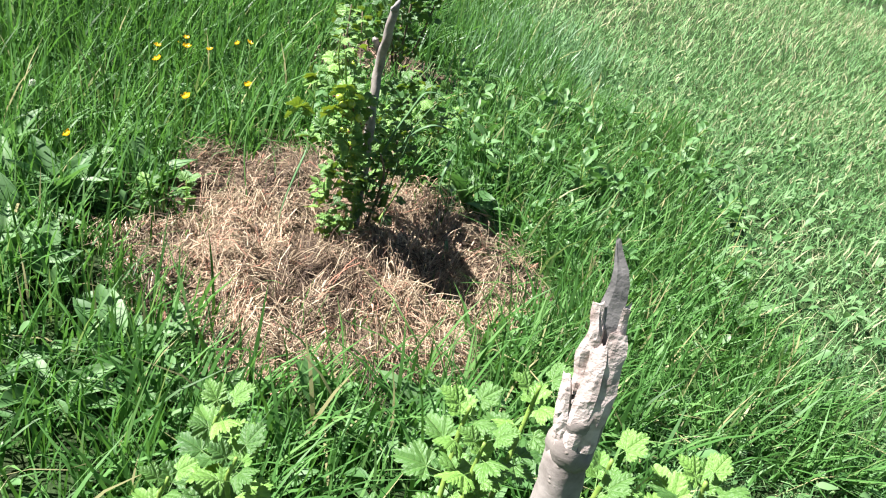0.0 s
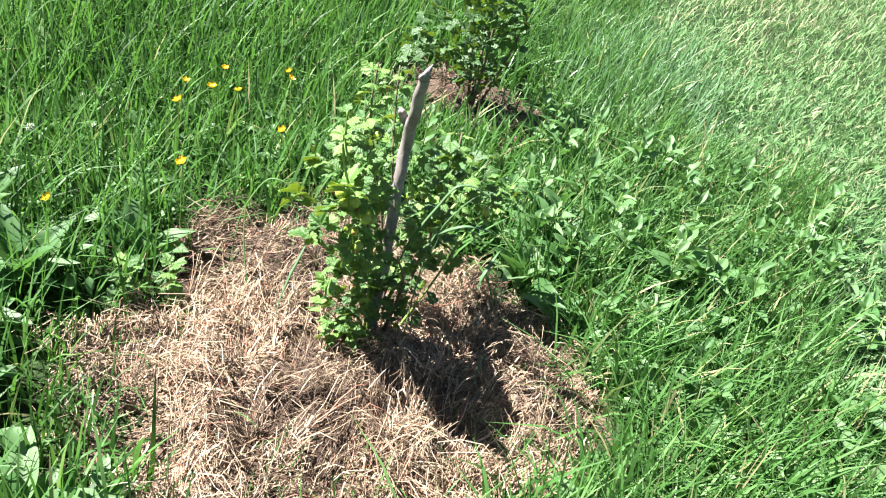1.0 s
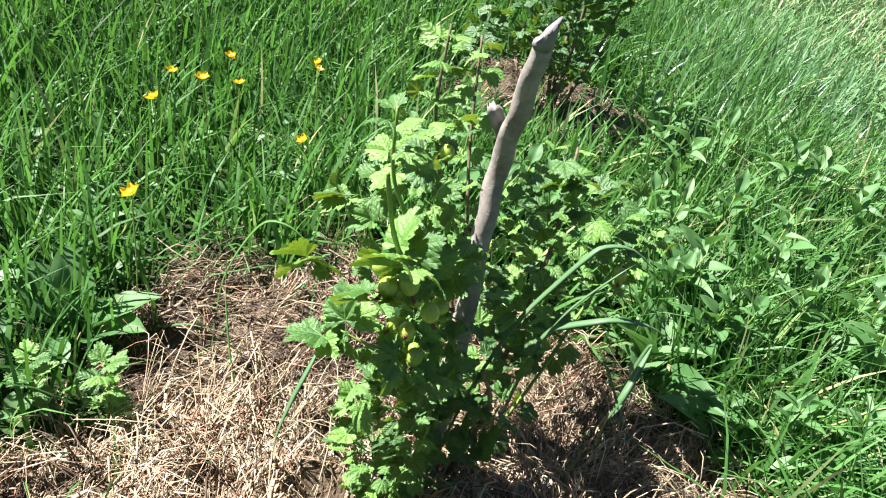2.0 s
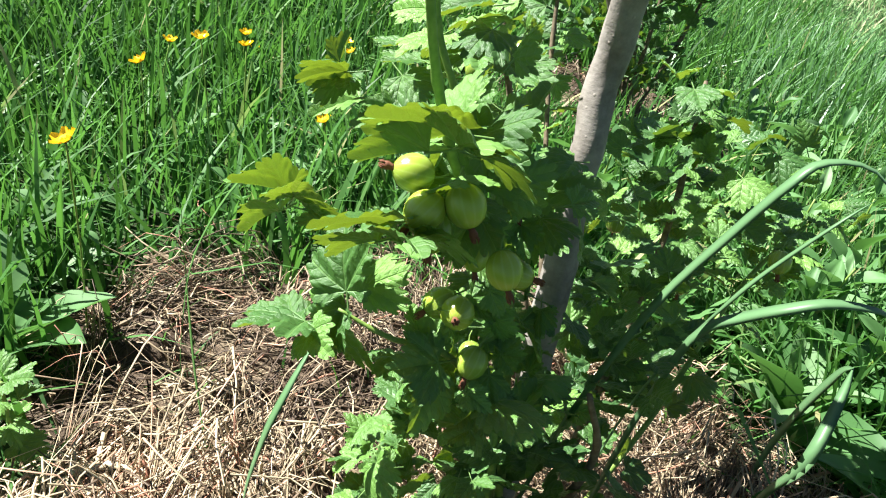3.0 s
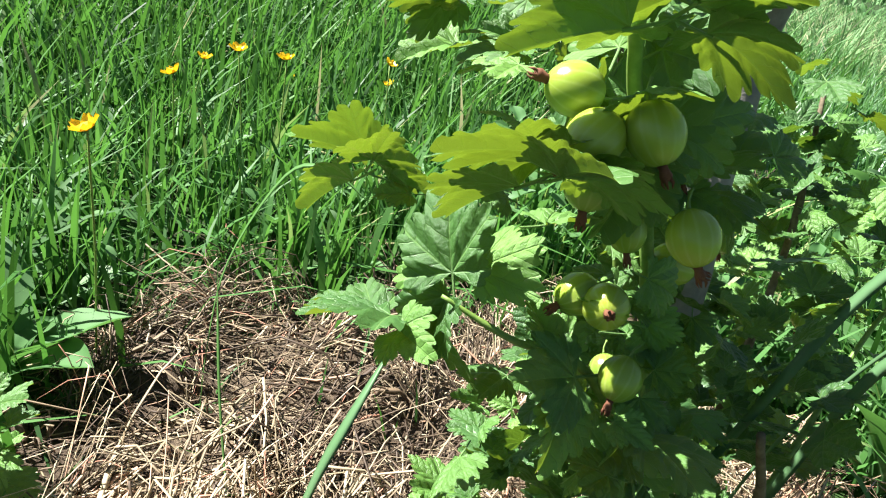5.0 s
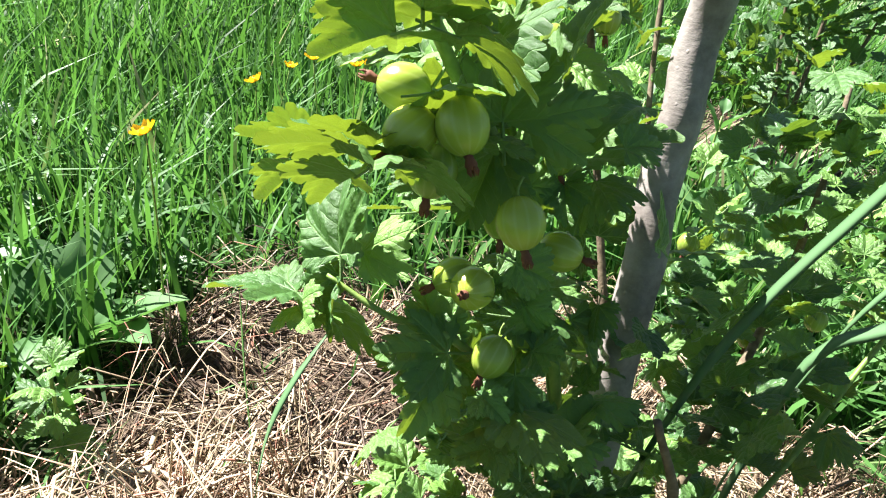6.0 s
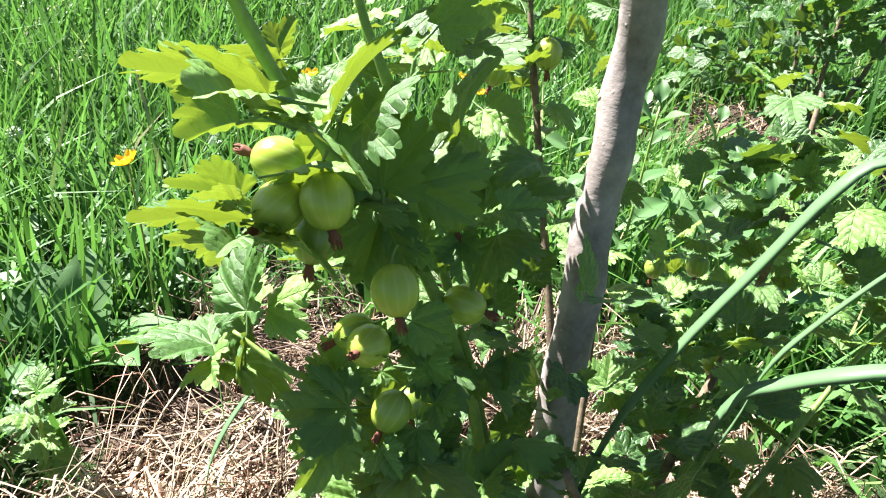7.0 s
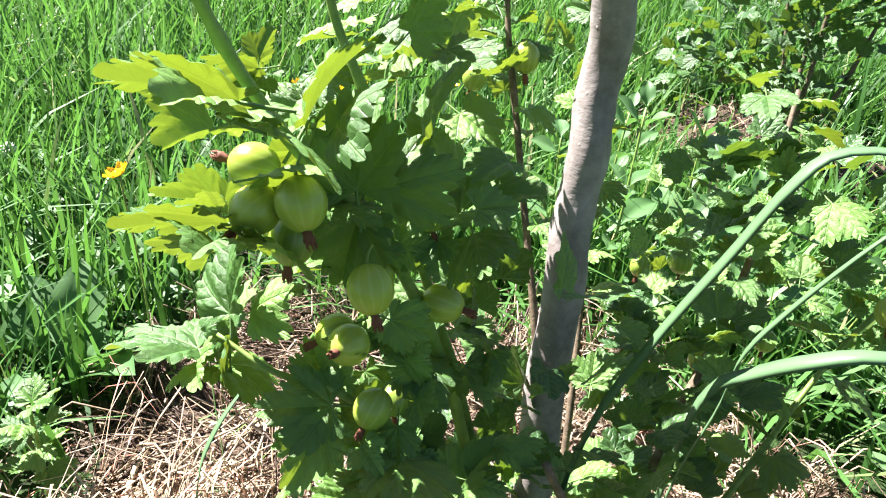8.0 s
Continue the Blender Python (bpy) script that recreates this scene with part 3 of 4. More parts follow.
for k in range(50):
    wx, wy = 0.32 + 1.15 * rng.random() ** 1.1, 1.72 + 1.45 * rng.random()
    if mulch_edge(wx, wy, *MAIN_PATCH) > 1.0:
        tall_weed(wx, wy, rng.uniform(0.10, 0.21), int(rng.integers(7, 12)), rng.uniform(0.055, 0.110), ((0, 1), (1, 2), (0, 3))[k % 3])
for k in range(22):
    tall_weed(0.34 + 0.60 * rng.random(), 2.15 + 0.85 * rng.random(), rng.uniform(0.14, 0.24), int(rng.integers(8, 12)), rng.uniform(0.08, 0.13), ((0, 1), (1, 2))[k % 2])
for wx, wy, tall_ in ((-0.06, 2.26, 0.30), (-0.12, 2.36, 0.27), (0.00, 2.38, 0.28), (-0.17, 2.30, 0.24), (0.06, 2.30, 0.24), (0.16, 2.28, 0.24), (0.24, 2.36, 0.22)):
    tall_weed(wx, wy, tall_, 13, 0.075, (3, 4, 1))

# one large smooth leaf turned to the sky
pale_plant = base("broad_leaved_weed", -0.43, 1.13, float(ground_z(-0.43, 1.13)), "weed with one large pale smooth leaf catching the sky", "weed", "broad-leaved weeds")
for way, nrm, size, kind in (((-0.30, 0.0, 0.95), (-0.85, -0.45, 0.45), 0.13, 4), ((0.5, 0.4, 0.7), (-0.4, -0.3, 0.8), 0.10, 1), ((-0.4, -0.6, 0.6), (0, 0.4, 0.8), 0.10, 0)):
    leaf = hang("leaf", WEED_LEAVES[kind], pale_plant)
    leaf.matrix_basis = turned((-0.43, 1.13, float(ground_z(-0.43, 1.13))), way, nrm, size)

# ragged ground herbs between the grass, too many to count
hx, hy = scatter(9000, -1.8, 3.6, 0.0, 4.2, lambda x, y: off_mulch(x, y) & in_view(x, y) & (rng.random(len(x)) < np.where(x > row_line(y) + 0.5, 0.55, 0.85)))
s, t, q = weed_sheet(5, 3)
n = len(hx)
size = 0.045 * rng.uniform(0.5, 1.8, n)
a = rng.random(n) * 2 * np.pi
e = rng.uniform(0.2, 1.2, n)
half = 0.30 * np.sin(np.pi * s ** 0.8) * t * 0.6
run = s[None] * np.cos(e)[:, None] - 0.0
rise = s[None] * np.sin(e)[:, None] - 0.35 * (s ** 2)[None] + 0.4 * np.abs(half)[None]
up = rng.uniform(0.0, 0.07, n)
V = np.empty((n, len(s), 3))
V[..., 0] = hx[:, None] + size[:, None] * (np.cos(a)[:, None] * run - np.sin(a)[:, None] * half[None])
V[..., 1] = hy[:, None] + size[:, None] * (np.sin(a)[:, None] * run + np.cos(a)[:, None] * half[None])
V[..., 2] = (ground_z(hx, hy) + up)[:, None] + size[:, None] * rise
F = (np.arange(n)[:, None, None] * len(s) + q[None]).reshape(-1, 4)
tagged(mesh_object("ground_herbs", V.reshape(-1, 3), F, WEED, tint=np.repeat(np.clip(rng.normal(0.5, 0.25, n), 0, 1), len(s))), "small leafy herbs mixed into the meadow grass", "herbs", kind="stuff")


# ---- gooseberry leaves ----
LOBES = ((0.0, 1.0, 0.43), (0.80, 0.90, 0.44), (-0.80, 0.90, 0.44), (1.55, 0.60, 0.46), (-1.55, 0.60, 0.46))


def lobed_leaf(rings, spokes, cup, droop, seed, stalk=True):
    """Vertices, faces and uv of a fan-shaped, five-lobed leaf with rounded teeth, one unit from stalk end to tip."""
    th = np.linspace(-2.0, 2.0, spokes)
    far = np.zeros(spokes)
    for c, r, w in LOBES:
        r = r * (1 + 0.07 * math.sin(seed * 5.1 + 3 * c))
        far = np.maximum(far, r * (1 - 0.25 * np.abs((th - c) / w) ** 2.2))
    far = np.clip(far, 0.24, 1.05)
    tooth = 15.0 + 1.2 * math.sin(seed * 2.3)
    swing = th * tooth + 0.5 * np.sin(th * 2.1 + seed)
    u = 2 * ((swing / np.pi) % 1.0) - 1
    far *= 0.80 + 0.20 * np.sqrt(1 - 0.96 * u * u)
    axes = np.array([c for c, _, _ in LOBES])
    off = th[:, None] - axes[None]
    near = np.abs(off).argmin(1)
    d = off[np.arange(spokes), near]
    rr = np.linspace(0, 1, rings + 1)[1:] ** 0.9
    R = far[None] * rr[:, None] * 0.70
    x, y = R * np.cos(th)[None], 0.84 * R * np.sin(th)[None]
    along, side = R * np.cos(d)[None], R * np.abs(np.sin(d))[None]
    z = 0.42 * side - 0.55 * np.clip(side - 0.10, 0, 1) + cup * np.abs(y) - droop * (np.hypot(x, y) ** 2)
    z = z + 0.045 * np.sin(2.3 * th + seed * 2)[None] * (R / 0.7) ** 2 + 0.020 * np.sin(6.1 * th + seed * 3)[None] * (R / 0.7) ** 3
    z = z + 0.010 * np.cos(2 * np.pi * 7.0 * (along - 0.9 * side)) * np.clip(side * 12, 0, 1)
    z = z - 0.05 * np.clip(rr - 0.86, 0, 1)[:, None] * (1 - u * u)[None]
    verts = [(0.30, 0, 0)] + np.stack((x + 0.30, y, z), -1).reshape(-1, 3).tolist()
    uv = [(0, 0)] + np.stack((x, y), -1).reshape(-1, 2).tolist()
    faces = [(0, 1 + k, 2 + k) for k in range(spokes - 1)]
    for j in range(rings - 1):
        o = 1 + j * spokes
        faces += [(o + k, o + spokes + k, o + spokes + k + 1, o + k + 1) for k in range(spokes - 1)]
    if stalk:
        o = len(verts)
        for s, dz in ((0.0, 0.05), (0.16, 0.022), (0.34, 0.0)):
            for k in range(4):
                verts.append((s, 0.013 * math.cos(k * math.pi / 2), dz - 0.012 + 0.013 * math.sin(k * math.pi / 2)))
                uv.append((0.3, 0.0))
        for j in range(2):
            faces += [(o + 4 * j + k, o + 4 * j + (k + 1) % 4, o + 4 * j + 4 + (k + 1) % 4, o + 4 * j + 4 + k) for k in range(4)]
    return np.array(verts), faces, np.array(uv)


def leaf_data(i, cup, droop):
    v, f, uv = lobed_leaf(8, 181, cup, droop, i * 1.7)
    me = bpy.data.meshes.new("leaf")
    me.from_pydata(v.tolist(), [], f)
    finish(me, LEAF, uv=uv)
    return me


LEAVES = [leaf_data(i, c, d) for i, (c, d) in enumerate(((0.05, 0.25), (0.30, 0.35), (-0.15, 0.55), (0.50, 0.20), (-0.30, 0.40), (0.18, 0.70), (0.65, 0.45), (-0.05, -0.20)))]


def put_leaf(bush, centre, way, normal, length, which):
    """One leaf whose blade lies round centre."""
    size = length / 0.80
    x = Vector(way).normalized()
    leaf = hang("leaf", LEAVES[which % len(LEAVES)], bush)
    leaf.matrix_basis = turned(Vector(centre) - x * (0.62 * size), way, normal, size)
    return leaf


def lay_leaf(bush, foot, tip, normal, which):
    """One leaf whose blade runs from foot to tip."""
    way = Vector(tip) - Vector(foot)
    size = way.length / 0.70
    leaf = hang("leaf", LEAVES[which % len(LEAVES)], bush)
    leaf.matrix_basis = turned(Vector(foot) - way.normalized() * (0.30 * size), way, normal, size)
    return leaf


def foliage(bush, places, sizes, label, out_from):
    """Many small leaves as one mesh, for the thick of a bush, in the shade-coloured copy."""
    v0, f0, uv0 = lobed_leaf(2, 41, 0.15, 0.25, 0.5, stalk=False)
    V, F, T, UV = [], [], [], []
    for i, (p, size) in enumerate(zip(places, sizes)):
        way = Vector(p) - Vector(out_from)
        way.z *= 0.3
        way = way.normalized() + Vector(rng.normal(0, 0.6, 3))
        nrm = Vector((-0.25, 0, 1)) + Vector(rng.normal(0, 0.5, 3))
        m = np.array(turned(p, way, nrm, size / 0.95))
        F += [tuple(k + len(v0) * i for k in f) for f in f0]
        V.append(v0 @ m[:3, :3].T + m[:3, 3])
        T.append(np.full(len(v0), rng.random()))
        UV.append(uv0)
    ob = mesh_object("foliage", np.concatenate(V), F, LEAF_SHADED, bush, label, tint=np.concatenate(T), uv=np.concatenate(UV))
    return tagged(ob, kind="stuff")


def stem(bush, points, r0, r1, material=TWIG, label=""):
    bm = bmesh.new()
    n = 6 * len(points)
    line = smooth_line(points, n)
    radii = [r0 + (r1 - r0) * i / (n - 1) for i in range(n)]
    radii = [r * (1.0 + (0.22 if i % 7 == 3 else 0.0)) for i, r in enumerate(radii)]
    tube(bm, line, radii, 8, 0.15)
    return part("stem", bm, material, bush, label)


def berry_data():
    """A ribbed berry, one unit in radius, its tail end at -z."""
    n, m = 28, 16
    V, UV, F = [], [], []
    for j in range(m + 1):
        p = math.pi * j / m
        for k in range(n + 1):
            a = 2 * math.pi * k / n
            r = math.sin(p) * (1 + 0.012 * math.cos(11 * a))
            V.append((r * math.cos(a), r * math.sin(a), 1.10 * math.cos(p) + 0.03 * math.sin(p) ** 2))
            UV.append((k / n, j / m))
    for j in range(m):
        for k in range(n):
            a, b = j * (n + 1) + k, (j + 1) * (n + 1) + k
            F.append((a, b, b + 1, a + 1))
    me = bpy.data.meshes.new("berry")
    me.from_pydata(V, [], F)
    finish(me, BERRY, uv=np.array(UV))
    return me


def calyx_data():
    """The dried flower at a berry's end: a tube with ragged tips."""
    bm = bmesh.new()
    tube(bm, [Vector((0, 0, -1.02)), Vector((0.03, 0, -1.2)), Vector((0.05, 0.02, -1.42)), Vector((0.08, 0.03, -1.60))], [0.20, 0.17, 0.23, 0.17], 8, 0.5)
    for k in range(5):
        a = 2 * math.pi * k / 5
        d = Vector((math.cos(a), math.sin(a), 0))
        tube(bm, [d * 0.12 + Vector((0.05, 0, -1.45)), d * 0.19 + Vector((0.08, 0, -1.68)), d * 0.12 + Vector((0.10, 0.02, -1.86))], [0.075, 0.06, 0.012], 4)
    me = bpy.data.meshes.new("calyx")
    bm.to_mesh(me)
    bm.free()
    finish(me, CALYX)
    return me


def berry_stalk_data():
    bm = bmesh.new()
    tube(bm, smooth_line(((0, 0, 1.06), (0.10, 0.03, 1.45), (0.35, 0.0, 1.85)), 7), [0.10, 0.07, 0.06, 0.06, 0.06, 0.06, 0.08], 6)
    me = bpy.data.meshes.new("stalk")
    bm.to_mesh(me)
    bm.free()
    finish(me, STALK)
    return me


BERRY_MESH, CALYX_MESH, STALK_MESH = berry_data(), calyx_data(), berry_stalk_data()


def berry(bush, centre, tail, radius):
    z = -Vector(tail).normalized()
    x = z.orthogonal().normalized()
    m = Matrix((x, z.cross(x), z)).transposed().to_4x4()
    m = Matrix.Translation(centre) @ m @ Matrix.Diagonal((radius, radius, radius, 1))
    ob = hang("berry", BERRY_MESH, bush, "ripening yellow-green gooseberry with pale veins")
    ob.matrix_basis = m
    for name, me, label in (("calyx", CALYX_MESH, "dried brown flower end"), ("stalk", STALK_MESH, "short green stalk")):
        piece = hang(name, me, None, label)
        piece.parent = ob
    return ob


def open_to_sun(p, lit, width=0.024):
    """Whether a leaf at p would leave the sunny leaves in the light."""
    v = np.asarray(p)[None] - lit
    along = v @ np.array(SUN)
    off = np.linalg.norm(v - along[:, None] * np.array(SUN)[None], axis=1)
    return not ((along > 0.012) & (off < width)).any()


def shell(centre, radii, count, low=0.55):
    """Random places in the outer part of an egg-shaped crown."""
    v = rng.normal(0, 1, (count, 3))
    v /= np.linalg.norm(v, axis=1)[:, None]
    return np.asarray(centre) + v * (low + (1 - low) * rng.random((count, 1)) ** 0.6) * np.asarray(radii)


# ---- the main gooseberry bush ----
bush = base("gooseberry_bush", 0.08, 1.70, 0.03, "green gooseberry bush with ripening berries growing from straw mulch", "bush", "gooseberry bushes")

MAIN_LEAVES = [  # foot of the blade, tip, normal, kind of leaf
    ((-0.052, 1.548, 0.357), (-0.069, 1.559, 0.390), (-0.38, -0.72, 0.55), 1),
    ((-0.027, 1.526, 0.420), (-0.060, 1.499, 0.423), (-0.30, 0.50, 0.80), 0),
    ((-0.122, 1.610, 0.368), (-0.152, 1.589, 0.379), (-0.55, 0.55, 0.62), 3),
    ((-0.072, 1.545, 0.330), (-0.097, 1.514, 0.343), (-0.35, -0.10, 0.93), 0),
    ((0.006, 1.552, 0.330), (-0.012, 1.524, 0.338), (0.58, -0.30, 0.72), 0),
    ((-0.004, 1.512, 0.476), (-0.036, 1.486, 0.487), (-0.10, 0.60, 0.78), 0),
    ((-0.018, 1.560, 0.454), (-0.020, 1.584, 0.487), (-0.72, -0.55, 0.42), 1),
    ((0.004, 1.566, 0.431), (-0.009, 1.572, 0.468), (0.25, -0.82, 0.45), 1),
    ((0.021, 1.626, 0.406), (0.054, 1.631, 0.433), (-0.55, -0.40, 0.73), 1),
    ((0.040, 1.560, 0.312), (0.066, 1.533, 0.318), (0.50, -0.40, 0.75), 0),
]


def tuft(foot, tip, normal, which, seed):
    """The main leaf of a short shoot and three smaller ones fanned round its foot."""
    local = np.random.default_rng(seed)
    f, way, n = np.array(foot), np.array(tip) - np.array(foot), np.array(normal)
    n = n / np.linalg.norm(n)
    leaves = [(foot, tip, normal, which)]
    for k, turn in enumerate((1.25, -1.25, 2.7)):
        a = turn + local.uniform(-0.25, 0.25)
        w = way * math.cos(a) + np.cross(n, way) * math.sin(a)
        start = f + w * 0.25 - n * local.uniform(0.004, 0.012)
        lean = n + local.normal(0, 0.22, 3)
        end = start + w * local.uniform(0.7, 0.92)
        leaves.append((tuple(map(float, start)), tuple(map(float, end)), tuple(map(float, lean)), (which + 1 + 2 * k) % 7))
    return leaves


FRONT_LEAVES = [leaf for k, main in enumerate(MAIN_LEAVES) for leaf in tuft(*main, 40 + k)]
SHADED_SHOOT = [  # centre, way of the tip, normal, length
    ((0.008, 1.582, 0.402), (0.93, 0.34, -0.15), (0.18, -0.08, 0.98), 0.023),
    ((0.020, 1.583, 0.355), (0.92, 0.24, -0.29), (0.34, -0.16, 0.93), 0.027),
    ((0.033, 1.593, 0.341), (0.86, 0.48, 0.16), (-0.12, -0.12, 0.99), 0.035),
    ((0.049, 1.613, 0.324), (0.75, -0.07, -0.66), (0.66, 0.05, 0.75), 0.031),
    ((0.070, 1.627, 0.292), (0.83, 0.51, 0.24), (-0.29, 0.03, 0.96), 0.031),
    ((0.036, 1.569, 0.299), (-0.45, 0.17, 0.87), (-0.22, -0.97, 0.08), 0.038),
    ((0.056, 1.603, 0.280), (0.15, 0.50, 0.85), (-0.46, -0.73, 0.50), 0.039),
]
SHADED_LOW = [  # centre, way of the tip, normal, length
    ((0.023, 1.553, 0.292), (-0.86, -0.36, 0.36), (0.39, -0.00, 0.92), 0.028),
    ((0.054, 1.623, 0.301), (0.15, 0.50, 0.85), (-0.56, -0.67, 0.49), 0.018),
    ((-0.032, 1.575, 0.303), (-0.87, -0.45, 0.22), (0.16, 0.16, 0.97), 0.028),
    ((0.021, 1.631, 0.346), (0.45, 0.57, 0.69), (-0.49, -0.49, 0.72), 0.028),
    ((0.009, 1.603, 0.372), (0.91, 0.42, 0.01), (0.01, -0.04, 1.00), 0.023),
    ((0.004, 1.594, 0.312), (0.83, 0.04, -0.56), (0.54, 0.16, 0.82), 0.030),
    ((-0.011, 1.574, 0.333), (0.23, -0.48, -0.85), (-0.55, -0.78, 0.29), 0.020),
    ((0.023, 1.663, 0.316), (0.93, 0.34, -0.15), (0.11, 0.14, 0.99), 0.036),
    ((-0.010, 1.592, 0.417), (0.64, -0.18, -0.74), (-0.38, -0.92, -0.10), 0.022),
    ((-0.024, 1.582, 0.418), (-0.38, -0.68, -0.62), (-0.55, -0.38, 0.75), 0.020),
]
OUTER_LEAVES = [  # centre, way of the tip, normal, length
    ((-0.053, 1.634, 0.178), (-0.82, 0.02, 0.57), (0.57, -0.03, 0.82), 0.036),
    ((-0.052, 1.617, 0.161), (-0.75, -0.48, -0.46), (-0.51, -0.02, 0.86), 0.033),
    ((-0.111, 1.615, 0.449), (-0.98, -0.04, -0.19), (-0.15, 0.75, 0.64), 0.036),
    ((-0.108, 1.631, 0.459), (-0.20, 0.64, 0.74), (-0.97, -0.02, -0.24), 0.022),
    ((-0.003, 1.617, 0.495), (0.14, 0.69, 0.71), (-0.98, 0.21, -0.02), 0.028),
    ((-0.079, 1.626, 0.439), (-0.90, -0.05, 0.43), (0.41, 0.22, 0.88), 0.026),
    ((0.012, 1.612, 0.460), (-0.06, 0.40, 0.92), (-0.75, -0.62, 0.22), 0.040),
]
BERRIES = [  # centre, way of the tail, radius
    ((-0.014, 1.528, 0.429), (-0.45, -0.60, -0.72), 0.0095),
    ((0.003, 1.534, 0.435), (0.52, -0.30, -0.80), 0.0097),
    ((-0.026, 1.540, 0.440), (-0.85, -0.45, 0.12), 0.0093),
    ((-0.012, 1.546, 0.410), (0.08, -0.35, -0.93), 0.0097),
    ((0.027, 1.547, 0.402), (0.45, -0.30, -0.80), 0.0093),
    ((0.008, 1.560, 0.360), (0.10, -0.85, 0.20), 0.0094),
    ((-0.004, 1.566, 0.358), (-0.60, -0.64, -0.45), 0.0088),
    ((0.029, 1.604, 0.369), (0.94, 0.20, -0.05), 0.0094),
    ((0.023, 1.560, 0.332), (-0.10, -0.61, -0.80), 0.0088),
    ((0.018, 1.603, 0.411), (0.35, -0.10, -0.90), 0.0068),
    ((0.006, 1.582, 0.384), (0.30, -0.45, -0.81), 0.0080),
    ((0.018, 1.585, 0.318), (0.41, -0.45, -0.81), 0.0074),
]

for foot, tip, normal, which in FRONT_LEAVES:
    lay_leaf(bush, foot, tip, normal, which)
for rows in (SHADED_SHOOT, SHADED_LOW, OUTER_LEAVES):
    for i, (centre, way, normal, length) in enumerate(rows):
        put_leaf(bush, centre, way, normal, length, i)
for centre, tail, radius in BERRIES:
    berry(bush, centre, tail, radius)

# small dark leaves crowded behind the berries
for i in range(12):
    c = Vector((0.026, 1.594, 0.430)).lerp(Vector((0.044, 1.556, 0.279)), i / 11) + Vector(rng.normal(0, 0.011, 3))
    put_leaf(bush, c, Vector(rng.normal(0, 0.6, 3)) + Vector((0.6, -0.1, -0.2)), Vector((0.30, -0.65, 0.60)) + Vector(rng.normal(0, 0.35, 3)), rng.uniform(0.019, 0.026), i)

# broad leaves of the crown that lie flat to the sun
CROWN_LEAVES = ((-0.061, 1.626, 0.477), (-0.087, 1.586, 0.442), (-0.057, 1.616, 0.454), (-0.017, 1.606, 0.456), (-0.043, 1.756, 0.494), (-0.062, 1.746, 0.474), (-0.017, 1.786, 0.496), (0.000, 1.656, 0.469), (-0.039, 1.636, 0.472), (-0.072, 1.606, 0.434), (-0.033, 1.646, 0.484), (-0.097, 1.581, 0.419), (-0.102, 1.566, 0.359), (-0.053, 1.696, 0.504), (-0.047, 1.661, 0.496), (-0.079, 1.646, 0.466), (-0.107, 1.616, 0.444), (-0.085, 1.671, 0.484), (-0.112, 1.596, 0.404), (-0.063, 1.676, 0.445), (-0.035, 1.666, 0.422), (-0.069, 1.706, 0.461), (-0.031, 1.706, 0.464), (-0.089, 1.686, 0.445), (-0.083, 1.656, 0.419), (-0.002, 1.676, 0.433), (-0.057, 1.746, 0.473), (-0.112, 1.646, 0.420))
LOW_LEAVES = ((-0.035, 1.568, 0.244), (-0.017, 1.571, 0.204), (0.043, 1.578, 0.110), (-0.034, 1.565, 0.168))
SIDE_LEAVES = ((0.113, 1.891, 0.429), (0.153, 1.906, 0.414), (0.213, 1.916, 0.389), (0.093, 1.936, 0.434), (0.183, 1.866, 0.374))
TOP_LEAVES = CROWN_LEAVES + LOW_LEAVES + SIDE_LEAVES
FRONT_MID = [tuple(0.5 * (a + b) for a, b in zip(foot, tip)) for foot, tip, _, _ in FRONT_LEAVES]
SUNNY = np.array(FRONT_MID[:6] + FRONT_MID[7:13] + FRONT_MID[15:21] + [FRONT_MID[27], BERRIES[0][0], BERRIES[2][0]])
for i, (lx, ly, lz) in enumerate(TOP_LEAVES):
    a = math.atan2(ly - 1.68 + (lx > 0.05) * -0.22, lx + 0.03 - (lx > 0.05) * 0.15) + rng.normal(0, 0.5)
    size = rng.uniform(0.028, 0.034)
    if not open_to_sun((lx, ly, lz), SUNNY, 0.034):
        continue
    put_leaf(bush, (lx, ly, lz), (math.cos(a), math.sin(a), -0.15), Vector((-0.38, -0.30, 0.85)) + Vector(rng.normal(0, 0.2, 3)), size * (1.15 if ly > 1.62 else 1.0), i)

# leaves added on the sun side of five berries to keep them shaded
put_leaf(bush, Vector(BERRIES[1][0]) + SUN * 0.017 + Vector((0.005, 0.003, 0)), (0.35, 0.9, 0.2), SUN, 0.030, 2)
for i, (which, reach, back) in enumerate(((4, 0.030, 0.012), (5, 0.036, 0.008), (7, 0.030, 0.0), (8, 0.032, 0.006))):
    put_leaf(bush, Vector(BERRIES[which][0]) + SUN * reach + Vector((0, back, 0)), (math.cos(i * 1.3), 0.3 * math.sin(i * 2.1), 0.1), Vector((-0.3, 0.1, 0.9)), 0.030, i)

LIT = np.array(FRONT_MID[:6] + FRONT_MID[7:13] + FRONT_MID[15:21] + [FRONT_MID[27]] + [row[0] for row in OUTER_LEAVES[:2]] + [BERRIES[0][0], BERRIES[2][0]] + list(TOP_LEAVES)
               + [(0.126, 1.621, 0.414), (0.143, 1.636, 0.447), (0.163, 1.646, 0.366), (0.198, 1.671, 0.379)]
               + [(0.068, 1.701, 0.284), (0.060, 1.726, 0.354), (0.053, 1.741, 0.404), (0.039, 1.738, 0.464), (0.031, 1.758, 0.529), (0.033, 1.751, 0.574)])

